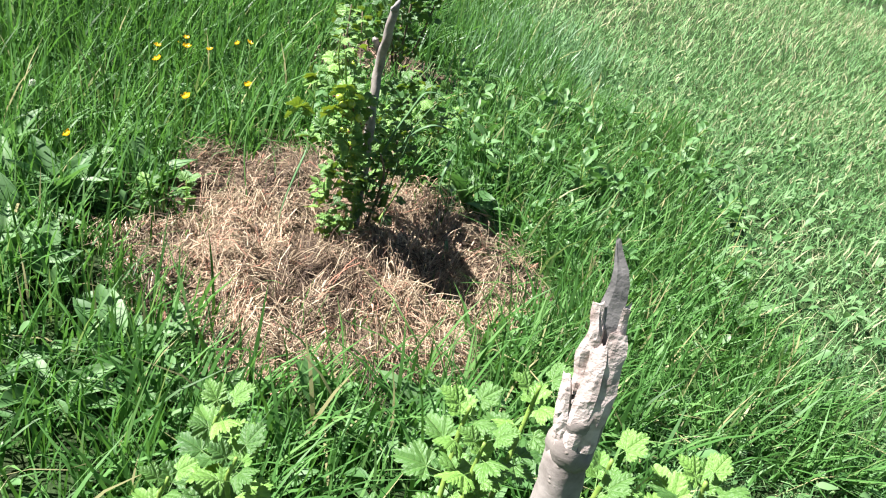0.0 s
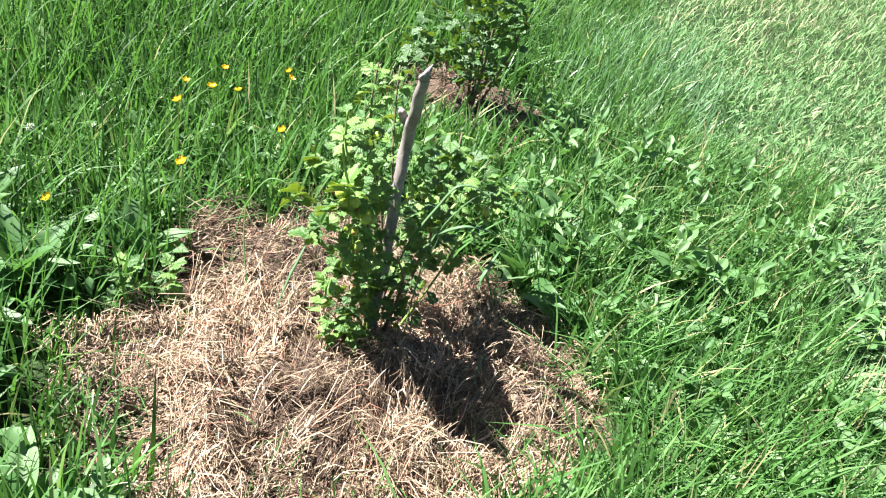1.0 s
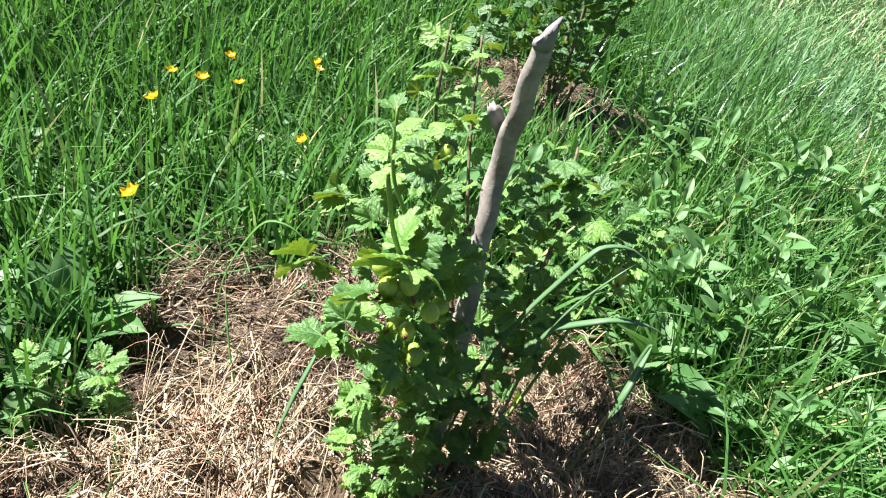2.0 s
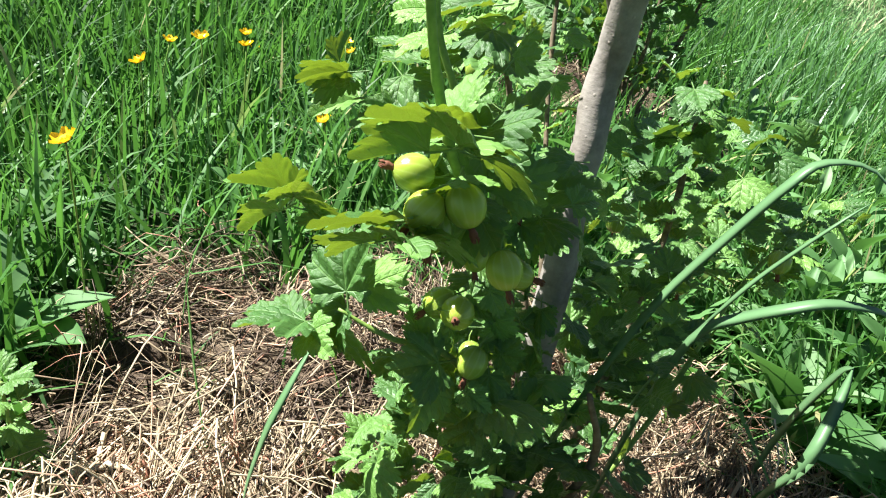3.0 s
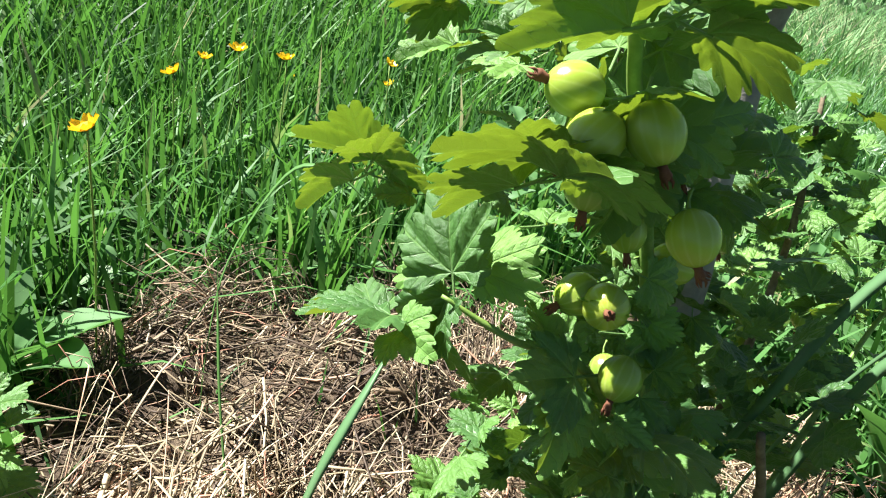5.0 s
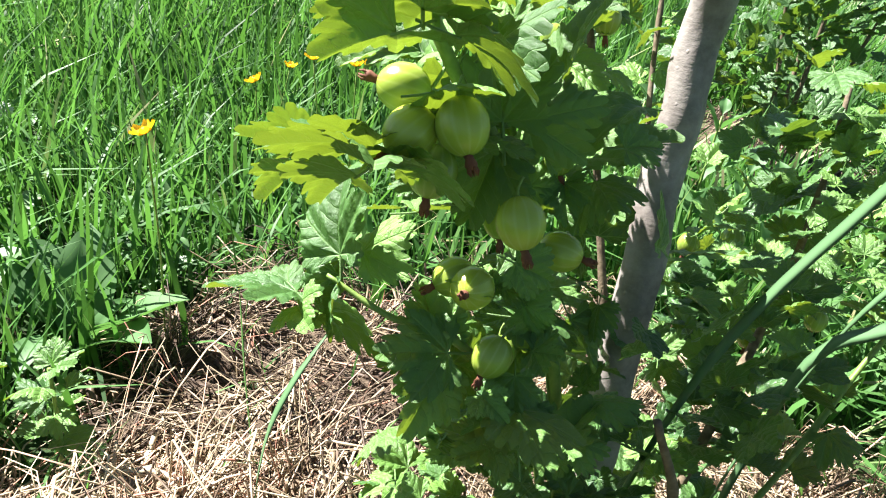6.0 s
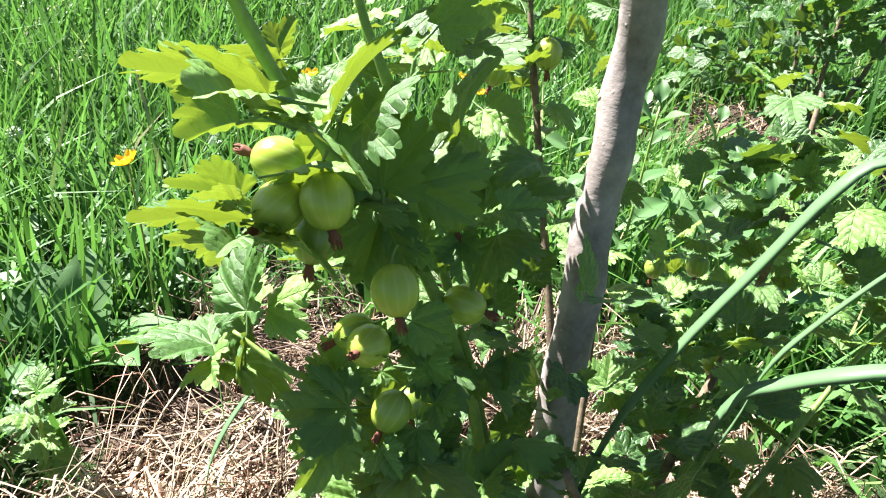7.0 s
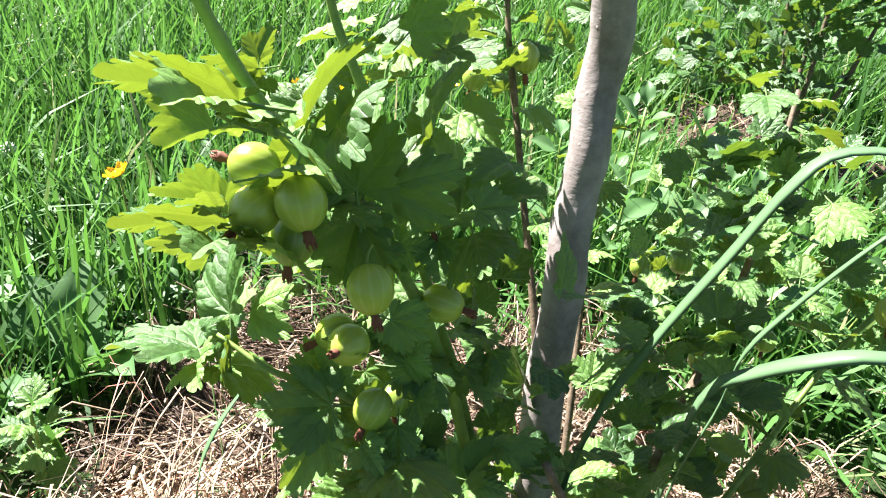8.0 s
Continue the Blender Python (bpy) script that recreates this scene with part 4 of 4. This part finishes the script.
stem(bush, ((0.075, 1.66, 0.0), (0.060, 1.635, 0.18), (0.035, 1.615, 0.31), (0.008, 1.585, 0.400), (-0.008, 1.551, 0.443), (-0.014, 1.530, 0.472), (-0.020, 1.512, 0.505), (-0.028, 1.492, 0.56)), 0.0036, 0.0019, STALK, "young green shoot")
stem(bush, ((0.060, 1.64, 0.10), (0.045, 1.605, 0.25), (0.012, 1.565, 0.325), (-0.022, 1.545, 0.340), (-0.052, 1.540, 0.350)), 0.0034, 0.0009, STALK, "young green shoot")
stem(bush, ((0.070, 1.670, 0.000), (0.043, 1.651, 0.224), (-0.017, 1.618, 0.424), (-0.049, 1.611, 0.494), (-0.057, 1.606, 0.564)), 0.0034, 0.0016, STALK, "young green shoot")
stem(bush, ((0.080, 1.700, 0.000), (0.053, 1.726, 0.204), (-0.017, 1.776, 0.384), (-0.057, 1.806, 0.484), (-0.067, 1.826, 0.584)), 0.0034, 0.0016)
stem(bush, ((0.100, 1.720, 0.000), (0.120, 1.805, 0.163), (0.133, 1.906, 0.304), (0.123, 1.986, 0.424)), 0.0050, 0.0020)
stem(bush, ((0.110, 1.710, 0.000), (0.170, 1.794, 0.153), (0.213, 1.886, 0.274), (0.263, 1.946, 0.344)), 0.0030, 0.0015, STALK, "young green shoot")
stem(bush, ((0.090, 1.690, 0.000), (0.109, 1.664, 0.143), (0.113, 1.626, 0.244), (0.093, 1.606, 0.304)), 0.0044, 0.0020)
stem(bush, ((0.090, 1.710, 0.000), (0.043, 1.806, 0.224), (-0.017, 1.906, 0.404), (-0.047, 1.956, 0.544)), 0.0034, 0.0016)

def leafy(bush, points, count, start, low, high, free=False):
    """Leaves set alternately along a stem."""
    line = smooth_line(points, 40)
    for k in range(count):
        s = start + (1 - start) * (k + 0.5) / count
        c = line[min(int(s * 39), 38)]
        a = 2.4 * k + rng.random()
        way = Vector((math.cos(a), math.sin(a), rng.uniform(-0.1, 0.5)))
        size = rng.uniform(low, high)
        if free or open_to_sun(c + way * size * 0.75, LIT):
            put_leaf(bush, c + way * size * 0.75, way, Vector((-0.3, -0.15, 1.0)) + Vector(rng.normal(0, 0.35, 3)), size, k)


leafy(bush, ((0.080, 1.700, 0.000), (0.053, 1.726, 0.204), (-0.017, 1.776, 0.384), (-0.057, 1.806, 0.484), (-0.067, 1.826, 0.584)), 24, 0.45, 0.022, 0.036, free=True)
leafy(bush, ((0.100, 1.720, 0.000), (0.120, 1.805, 0.163), (0.133, 1.906, 0.304), (0.123, 1.986, 0.424)), 14, 0.35, 0.022, 0.038)
leafy(bush, ((0.110, 1.710, 0.000), (0.170, 1.794, 0.153), (0.213, 1.886, 0.274), (0.263, 1.946, 0.344)), 14, 0.35, 0.022, 0.038)
leafy(bush, ((0.090, 1.710, 0.000), (0.043, 1.806, 0.224), (-0.017, 1.906, 0.404), (-0.047, 1.956, 0.544)), 22, 0.40, 0.022, 0.036, free=True)
leafy(bush, ((0.070, 1.670, 0.000), (0.043, 1.651, 0.224), (-0.017, 1.618, 0.424), (-0.049, 1.611, 0.494), (-0.057, 1.606, 0.564)), 12, 0.72, 0.024, 0.038)

for centre, tail, radius in (((-0.030, 1.791, 0.446), (0.2, -0.2, -1), 0.0095), ((-0.059, 1.778, 0.429), (-0.2, -0.2, -1), 0.0085), ((0.085, 1.896, 0.291), (0.1, -0.2, -1), 0.0095),
                             ((0.053, 1.906, 0.271), (-0.1, -0.2, -1), 0.0090), ((0.229, 1.868, 0.316), (0.2, -0.3, -1), 0.0100), ((0.163, 1.886, 0.254), (0, -0.2, -1), 0.0085), ((0.123, 1.866, 0.229), (0, -0.2, -1), 0.0085)):
    berry(bush, centre, tail, radius)

crowns = (((0.025, 1.625, 0.163), (0.090, 0.080, 0.15), 150, (0.077, 1.683, 0.102)), ((-0.032, 1.641, 0.464), (0.055, 0.060, 0.07), 7, (0.033, 1.666, 0.304)),
          ((0.118, 1.836, 0.274), (0.075, 0.060, 0.13), 40, (0.110, 1.764, 0.153)), ((0.163, 1.936, 0.329), (0.15, 0.085, 0.090), 62, (0.107, 1.803, 0.102)), ((0.113, 1.781, 0.204), (0.055, 0.065, 0.14), 40, (0.107, 1.723, 0.102)), ((-0.067, 1.846, 0.494), (0.055, 0.07, 0.09), 12, (-0.017, 1.806, 0.304)),
          ((-0.047, 1.611, 0.564), (0.060, 0.050, 0.030), 3, (-0.027, 1.616, 0.474)), ((-0.077, 1.598, 0.389), (0.045, 0.032, 0.055), 11, (-0.007, 1.606, 0.334)), ((0.013, 1.628, 0.364), (0.042, 0.028, 0.085), 12, (0.033, 1.666, 0.354)))
for centre, radii, count, out_from in crowns:
    for i, p in enumerate(shell(centre, radii, count)):
        if p[2] < 0.045 or p[1] < 1.44 or (p[1] > 1.84 and p[2] < 0.25) or (p[0] > 0.07 and p[1] < 1.70) or (p[0] > 0.17 and p[2] < 0.27) or not open_to_sun(p, LIT):
            continue
        way = Vector(p) - Vector(out_from)
        way = way.normalized() + Vector(rng.normal(0, 0.45, 3))
        way.z = way.z * 0.4 - 0.05
        put_leaf(bush, p, way, Vector((-0.2, -0.1, 1.0)) + Vector(rng.normal(0, 0.45, 3)), rng.uniform(0.018, 0.030), i)
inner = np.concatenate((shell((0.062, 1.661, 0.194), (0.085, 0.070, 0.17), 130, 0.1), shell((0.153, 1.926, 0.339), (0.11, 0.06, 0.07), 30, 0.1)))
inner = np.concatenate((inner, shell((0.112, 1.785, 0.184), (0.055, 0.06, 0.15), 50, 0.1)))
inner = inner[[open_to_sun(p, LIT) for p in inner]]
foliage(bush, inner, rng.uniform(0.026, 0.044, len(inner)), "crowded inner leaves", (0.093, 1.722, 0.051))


# ---- young sprouts standing in the straw ----
for sx, sy, count, tall in ((-0.363, 1.600, 9, 0.125), (-0.452, 1.575, 9, 0.135)):
    g = float(mulch_z(sx, sy)) - 0.004
    sprout = base("young_sprout", sx, sy, g, "young green lobed-leaf sprout standing in the straw", "sprout", "young sprouts in the straw")
    bm = bmesh.new()
    tube(bm, smooth_line(((sx, sy, g), (sx + 0.004, sy, g + tall * 0.5), (sx, sy, g + tall)), 8), [0.0018] * 8, 6)
    part("stem", bm, STALK, sprout)
    for k in range(count):
        a = 2.4 * k
        way = Vector((math.cos(a), math.sin(a), 0.85 - 0.11 * k))
        put_leaf(sprout, Vector((sx, sy, g + tall * (0.98 - 0.07 * k))) + way * 0.020, way, Vector((-0.25 * math.cos(a) - 0.2, -0.25 * math.sin(a) - 0.2, 1)), 0.030 * rng.uniform(0.8, 1.2), k)

# ---- stakes ----
def stake(name, points, radii, label, group="bush stakes", jag=0.0):
    p = points[0]
    ob = base(name, p[0], p[1], p[2], label, "stake", group)
    bm = bmesh.new()
    n = 46
    line = smooth_line(points, n)
    rad = [(1 + 0.05 * noise.noise(Vector((i * 0.7, 1.0, 7.7)))) * float(np.interp(i / (n - 1), np.linspace(0, 1, len(radii)), radii)) for i in range(n)]
    line = [c + Vector((0.0012 * math.sin(i * 0.9), 0.0010 * math.sin(i * 0.7 + 1), 0)) for i, c in enumerate(line)]
    rings = tube(bm, line, rad, 20, 0.16)
    for depth, ring in enumerate(rings[:-6:-1]):
        for k, v in enumerate(ring):
            v.co.z += jag * (1 - depth / 5) * noise.noise(Vector((k * 0.9, 4.2, depth * 0.2)))
    part("shaft", bm, BARK, ob, "grey-brown smooth bark")
    return ob


main_stake = stake("wooden_stake", ((0.068, 1.676, -0.02), (0.060, 1.700, 0.18), (0.050, 1.716, 0.31), (0.040, 1.740, 0.41), (0.037, 1.748, 0.48), (0.042, 1.722, 0.56), (0.045, 1.706, 0.628)), (0.0140, 0.0132, 0.0126, 0.0122, 0.0120, 0.0112, 0.0102),
                   "grey-brown branch stake with a bare slanting tip beside the bush")
bm = bmesh.new()
rings = tube(bm, smooth_line(((0.039, 1.756, 0.498), (0.024, 1.748, 0.517), (0.015, 1.744, 0.531), (0.011, 1.742, 0.539)), 8), [0.0100, 0.0090, 0.0078, 0.0072, 0.0070, 0.0072, 0.0068, 0.0050], 12, 0.5)
for k, v in enumerate(rings[-1]):
    v.co += Vector((-0.4, -0.1, 0.9)) * 0.008 * noise.noise(Vector((k * 1.3, 2.2, 0.5)))
part("branch_stub", bm, BARK, main_stake, "short broken branch stub")
bm = bmesh.new()
rings = tube(bm, [Vector(v) for v in ((0.045, 1.706, 0.624), (0.0455, 1.704, 0.632), (0.047, 1.700, 0.642))], [0.0106, 0.0098, 0.0084], 16, 0.2)
for v in rings[-1]:
    v.co.z += 1.7 * (v.co.x - 0.047) + 0.002
for v in rings[1]:
    v.co.z += 0.4 * (v.co.x - 0.0455)
part("tip", bm, GREY_WOOD, main_stake, "weathered grey slanting cut")

front_stake = stake("split_stake", ((0.2950, 0.3020, -0.0200), (0.2750, 0.2950, 0.3880), (0.2595, 0.2890, 0.6660), (0.2538, 0.2880, 0.7160), (0.2512, 0.2878, 0.7500)), (0.0175, 0.0155, 0.0140, 0.0130, 0.0112),
                    "broken wooden stake with pale splintered top and grey bark", jag=0.03)


def splinter(foot, tip, wide, thick, facing, material, label, seed, teeth=1.0, taper=0.92):
    """A torn wedge of wood: flat-sided, ragged towards its tip."""
    foot, tip = Vector(foot), Vector(tip)
    way = (tip - foot).normalized()
    side = way.cross(Vector(facing)).normalized()
    deep = way.cross(side)
    bm = bmesh.new()
    rings = []
    n = 14
    for i in range(n):
        s = i / (n - 1)
        w = wide * (1 - taper * s ** 1.9) * (0.62 + 0.38 * min(1, 2.6 * s)) * (1 + 0.22 * noise.noise(Vector((seed, s * 7, 0))))
        d = thick * (1 - 0.85 * s ** 2.2) * (1 + 0.30 * noise.noise(Vector((seed, 5, s * 8))))
        c = foot.lerp(tip, s) + side * wide * 0.35 * noise.noise(Vector((s * 3.5, seed, 2))) * s
        ring = []
        for k, (a, b2) in enumerate(((-1, -0.7), (-0.35, -1), (0.4, -0.85), (1, -0.5), (0.9, 0.6), (0.2, 1), (-0.5, 0.8), (-1, 0.4))):
            jag = way * teeth * 0.010 * noise.noise(Vector((k * 1.7, seed, 3))) * s
            ring.append(bm.verts.new(c + side * a * w * 0.5 + deep * b2 * d * 0.5 * (1 + 0.25 * noise.noise(Vector((k, i * 0.6, seed)))) + jag))
        rings.append(ring)
    for a, b2 in zip(rings, rings[1:]):
        for k in range(8):
            bm.faces.new((a[k], a[(k + 1) % 8], b2[(k + 1) % 8], b2[k]))
    bm.faces.new(rings[0][::-1])
    bm.faces.new(rings[-1])
    bmesh.ops.recalc_face_normals(bm, faces=bm.faces)
    ob = part("splinter", bm, material, front_stake, label)
    ob.data.polygons.foreach_set("use_smooth", np.zeros(len(ob.data.polygons), bool))


splinter((0.2525, 0.2890, 0.7480), (0.2345, 0.2860, 0.8520), 0.0225, 0.0065, (-0.4, -0.8, 0.3), GREY_WOOD, "long grey weathered splinter", 1.3)
splinter((0.2466, 0.2835, 0.7140), (0.2325, 0.2840, 0.7660), 0.0100, 0.0085, (-0.7, -0.7, 0.3), SPLIT_WOOD, "pale raw torn wood", 2.1, taper=0.5)
splinter((0.2512, 0.2790, 0.7160), (0.2420, 0.2815, 0.7900), 0.0130, 0.0085, (-0.5, -0.8, 0.3), SPLIT_WOOD, "pale raw torn wood", 3.7, taper=0.35)
splinter((0.2588, 0.2785, 0.7200), (0.2480, 0.2800, 0.8010), 0.0150, 0.0085, (-0.2, -0.9, 0.3), SPLIT_WOOD, "pale raw torn wood", 5.2, taper=0.35)
splinter((0.2440, 0.2880, 0.7530), (0.2345, 0.2870, 0.8105), 0.0110, 0.0080, (-0.5, -0.8, 0.3), SPLIT_WOOD, "pale raw torn wood", 6.4, taper=0.45)
splinter((0.2570, 0.2850, 0.7630), (0.2465, 0.2840, 0.8170), 0.0080, 0.0060, (-0.2, -0.9, 0.3), SPLIT_WOOD, "pale raw torn wood", 8.8, taper=0.6)
splinter((0.2655, 0.2850, 0.7130), (0.2570, 0.2830, 0.7780), 0.0080, 0.0080, (0.3, -0.9, 0.2), BARK, "torn strip of grey bark", 9.9, taper=0.6)


# ---- the front bush under the first view, and the one further back ----
near_bush = base("gooseberry_bush", 0.254, 0.38, 0.0, "gooseberry bush with fresh light-green leaves round a broken stake", "bush", "gooseberry bushes")
SPRIGS = ((0.011, 0.500, 0.473, 16), (0.039, 0.450, 0.462, 16), (-0.021, 0.450, 0.417, 14), (0.244, 0.500, 0.541, 13), (0.262, 0.470, 0.527, 13), (0.315, 0.539, 0.553, 10), (0.419, 0.385, 0.617, 18), (0.346, 0.400, 0.605, 10), (0.334, 0.375, 0.582, 8))
for cx, cy, cz, count in SPRIGS:
    points = ((0.244 + 0.1 * (cx - 0.234), 0.37, 0.0), (0.234 + 0.6 * (cx - 0.234), 0.38 + 0.5 * (cy - 0.4), cz * 0.55), (cx, cy, cz - 0.06), (cx, cy, cz))
    stem(near_bush, points, 0.0045, 0.0018, STALK, "young green shoot")
    for k in range(count):
        a = 2.4 * k + rng.random()
        drop = 0.010 * k * 14 / count
        e = 0.75 - 0.09 * k * 10 / count
        way = Vector((math.cos(a) * math.cos(e), math.sin(a) * math.cos(e), math.sin(e)))
        size = rng.uniform(0.030, 0.042) * (0.72 + 0.035 * min(k, 9))
        put_leaf(near_bush, Vector((cx, cy, cz - drop)) + way * size * 0.9, way, Vector((-0.45 * math.cos(a) - 0.25, -0.45 * math.sin(a) - 0.25, 1.0)) + Vector(rng.normal(0, 0.2, 3)), size, k)
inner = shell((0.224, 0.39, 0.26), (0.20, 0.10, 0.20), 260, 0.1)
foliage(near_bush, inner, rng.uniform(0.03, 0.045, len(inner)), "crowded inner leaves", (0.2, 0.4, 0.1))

far_bush = base("gooseberry_bush", 0.05, 3.15, float(ground_z(0.05, 3.15)), "leafy gooseberry bush further back in straw mulch, shade put into its leaf colour", "bush", "gooseberry bushes")
for pts in (((0.05, 3.15, 0.0), (0.00, 3.17, 0.25), (-0.06, 3.18, 0.50)), ((0.06, 3.15, 0.0), (0.06, 3.15, 0.28), (0.05, 3.12, 0.62)), ((0.07, 3.16, 0.0), (0.13, 3.20, 0.22), (0.17, 3.22, 0.45)), ((0.05, 3.14, 0.0), (0.03, 3.24, 0.30), (0.00, 3.30, 0.60))):
    stem(far_bush, pts, 0.007, 0.003)
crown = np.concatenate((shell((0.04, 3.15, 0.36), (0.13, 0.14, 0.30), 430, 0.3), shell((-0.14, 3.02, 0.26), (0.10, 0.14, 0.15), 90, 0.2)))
foliage(far_bush, crown, rng.uniform(0.030, 0.050, len(crown)), "crowded leaves with shade put into their colour", (0.05, 3.15, 0.1))


# ---- flowers ----
def petal_data():
    s, t, q = weed_sheet(5, 5)
    half = 0.62 * np.sin(np.pi * (0.12 + 0.80 * s) ** 0.9) ** 0.8 * t * 0.75
    me = bpy.data.meshes.new("petal")
    me.from_pydata(np.stack((s * (1 - 0.15 * t * t), half, 0.55 * s ** 1.7 + 0.18 * t * t * s), -1).tolist(), [], q.tolist())
    finish(me, PETAL)
    return me


def eye_data():
    bm = bmesh.new()
    bmesh.ops.create_icosphere(bm, subdivisions=2, radius=0.34, matrix=Matrix.Diagonal((1, 1, 0.7, 1)))
    for v in bm.verts:
        v.co *= 1 + 0.18 * noise.noise(v.co * 9)
    me = bpy.data.meshes.new("flower_eye")
    bm.to_mesh(me)
    bm.free()
    finish(me, FLOWER_EYE)
    return me


PETAL_MESH, EYE_MESH = petal_data(), eye_data()


def buttercup(x, y, z, size=0.012):
    g = float(ground_z(x, y))
    fl = base("buttercup", x, y, g, "open yellow buttercup on a thin green stem in the grass", "flower", "buttercups in the meadow")
    dx, dy = rng.normal(0, 0.02, 2)
    bm = bmesh.new()
    tube(bm, smooth_line(((x + dx, y + dy, g - 0.01), (x + dx * 0.6, y + dy * 0.7, g + (z - g) * 0.5), (x, y, z)), 10), [0.0011] * 10, 5)
    part("stem", bm, STALK, fl)
    tilt = Vector((rng.normal(-0.15, 0.25), rng.normal(-0.15, 0.25), 1)).normalized()
    spin = rng.random() * 6
    x0 = tilt.orthogonal().normalized()
    y0 = tilt.cross(x0)
    for k in range(5):
        a = spin + 2 * math.pi * k / 5
        petal = hang("petal", PETAL_MESH, fl, "glossy yellow petal")
        petal.matrix_basis = turned((x, y, z), x0 * math.cos(a) + y0 * math.sin(a), tilt, size)
    eye = hang("flower_eye", EYE_MESH, fl)
    eye.matrix_basis = turned(Vector((x, y, z)) + tilt * size * 0.22, x0, tilt, size)


for fx, fy, fz, fs in ((-0.637, 2.134, 0.197, 0.015), (-0.692, 2.279, 0.187, 0.013), (-0.570, 2.184, 0.242, 0.014), (-0.662, 2.470, 0.175, 0.013), (-0.506, 2.207, 0.244, 0.012),
                       (-0.543, 2.712, 0.126, 0.013), (-0.383, 2.249, 0.148, 0.014), (-0.434, 2.415, 0.233, 0.012), (-0.429, 1.759, 0.256, 0.014), (-0.690, 1.675, 0.112, 0.013), (-0.735, 2.640, 0.095, 0.011)):
    buttercup(fx, fy, fz, fs)


def clover(x, y, z, size):
    g = float(ground_z(x, y))
    fl = base("white_clover", x, y, g, "small white clover head among tall grass", "flower", "white clover heads")
    bm = bmesh.new()
    tube(bm, smooth_line(((x + 0.02, y, g - 0.01), (x + 0.01, y, g + (z - g) * 0.5), (x, y, z)), 8), [0.0011] * 8, 5)
    part("stem", bm, STALK, fl)
    bm = bmesh.new()
    for k in range(46):
        e = 1.5 - 2.2 * k / 46
        a = 2.399 * k
        d = Vector((math.cos(a) * math.cos(e), math.sin(a) * math.cos(e), math.sin(e)))
        tube(bm, [Vector((x, y, z)) + d * size * 0.3, Vector((x, y, z)) + d * size * 0.8, Vector((x, y, z)) + d * size * 1.05], [size * 0.10, size * 0.15, size * 0.03], 5)
    part("flower_head", bm, WHITE_PETAL, fl)


clover(-0.893, 1.900, 0.122, 0.012)


# ---- single long blades beside the bush ----
def long_blade(points, width, label="long arching grass blade beside the gooseberry bush", material=BLUE_GRASS, shade=0.5, name="long_grass", flat=(-0.45, -0.55, 0.7)):
    n = 26
    line = smooth_line(points, n)
    V, F = [], []
    for i, c in enumerate(line):
        s = i / (n - 1)
        way = (line[min(i + 1, n - 1)] - line[max(i - 1, 0)]).normalized()
        side = way.cross(Vector(flat)).normalized()
        up = side.cross(way)
        w = width * (0.55 + 0.9 * s) if s < 0.5 else width * (1.0 - ((s - 0.5) / 0.5) ** 2.2 * 0.97)
        w *= 0.5
        V += [c - side * w + up * w * 0.14, c + up * 0.0003, c + side * w + up * w * 0.14, c - up * 0.0003]
    for i in range(n - 1):
        a, b = 4 * i, 4 * i + 4
        F += [(a + k, a + (k + 1) % 4, b + (k + 1) % 4, b + k) for k in range(4)]
    F += [(3, 2, 1, 0), (4 * n - 4, 4 * n - 3, 4 * n - 2, 4 * n - 1)]
    ob = mesh_object(name, V, F, material, tint=np.full(len(V), shade))
    return tagged(ob, label, "grass", "long grass blades")


long_blade(((-0.128, 1.615, 0.000), (-0.113, 1.572, 0.123), (-0.096, 1.557, 0.210), (-0.086, 1.564, 0.255), (-0.082, 1.596, 0.284)), 0.0085)
long_blade(((0.070, 1.690, 0.015), (0.085, 1.668, 0.190), (0.100, 1.648, 0.300), (0.117, 1.659, 0.356), (0.138, 1.656, 0.411), (0.153, 1.648, 0.452), (0.166, 1.654, 0.468), (0.195, 1.668, 0.468), (0.228, 1.684, 0.444)), 0.0072)
long_blade(((0.128, 1.770, 0.015), (0.140, 1.742, 0.201), (0.152, 1.712, 0.295), (0.156, 1.670, 0.358), (0.168, 1.664, 0.393), (0.189, 1.660, 0.436), (0.205, 1.672, 0.452)), 0.0036, label="thin grass stalk beside the gooseberry bush")
long_blade(((0.140, 1.735, 0.015), (0.138, 1.700, 0.180), (0.142, 1.672, 0.300), (0.149, 1.660, 0.343), (0.163, 1.652, 0.363), (0.181, 1.640, 0.385), (0.204, 1.642, 0.397), (0.240, 1.660, 0.392), (0.275, 1.690, 0.365)), 0.0082)
long_blade(((0.330, 1.945, 0.000), (0.306, 1.873, 0.144), (0.288, 1.794, 0.265), (0.284, 1.766, 0.295)), 0.011)
long_blade(((0.301, 1.820, 0.021), (0.276, 1.763, 0.144), (0.264, 1.704, 0.240), (0.276, 1.739, 0.280), (0.286, 1.772, 0.293)), 0.010)
long_blade(((-0.218, 1.690, 0.010), (-0.240, 1.698, 0.100), (-0.252, 1.702, 0.173), (-0.250, 1.690, 0.235), (-0.244, 1.676, 0.283)), 0.0062, label="upright green grass blade standing in the straw", shade=0.8, material=MEADOW)
long_blade(((-0.300, 1.762, 0.010), (-0.292, 1.752, 0.100), (-0.279, 1.750, 0.191), (-0.240, 1.753, 0.279), (-0.205, 1.752, 0.296), (-0.168, 1.748, 0.284)), 0.0052, label="thin arching grass blade at the edge of the straw", shade=0.75, material=MEADOW)
long_blade(((0.336, 1.660, 0.021), (0.330, 1.671, 0.051), (0.323, 1.677, 0.077), (0.320, 1.641, 0.072), (0.318, 1.601, 0.046)), 0.009)
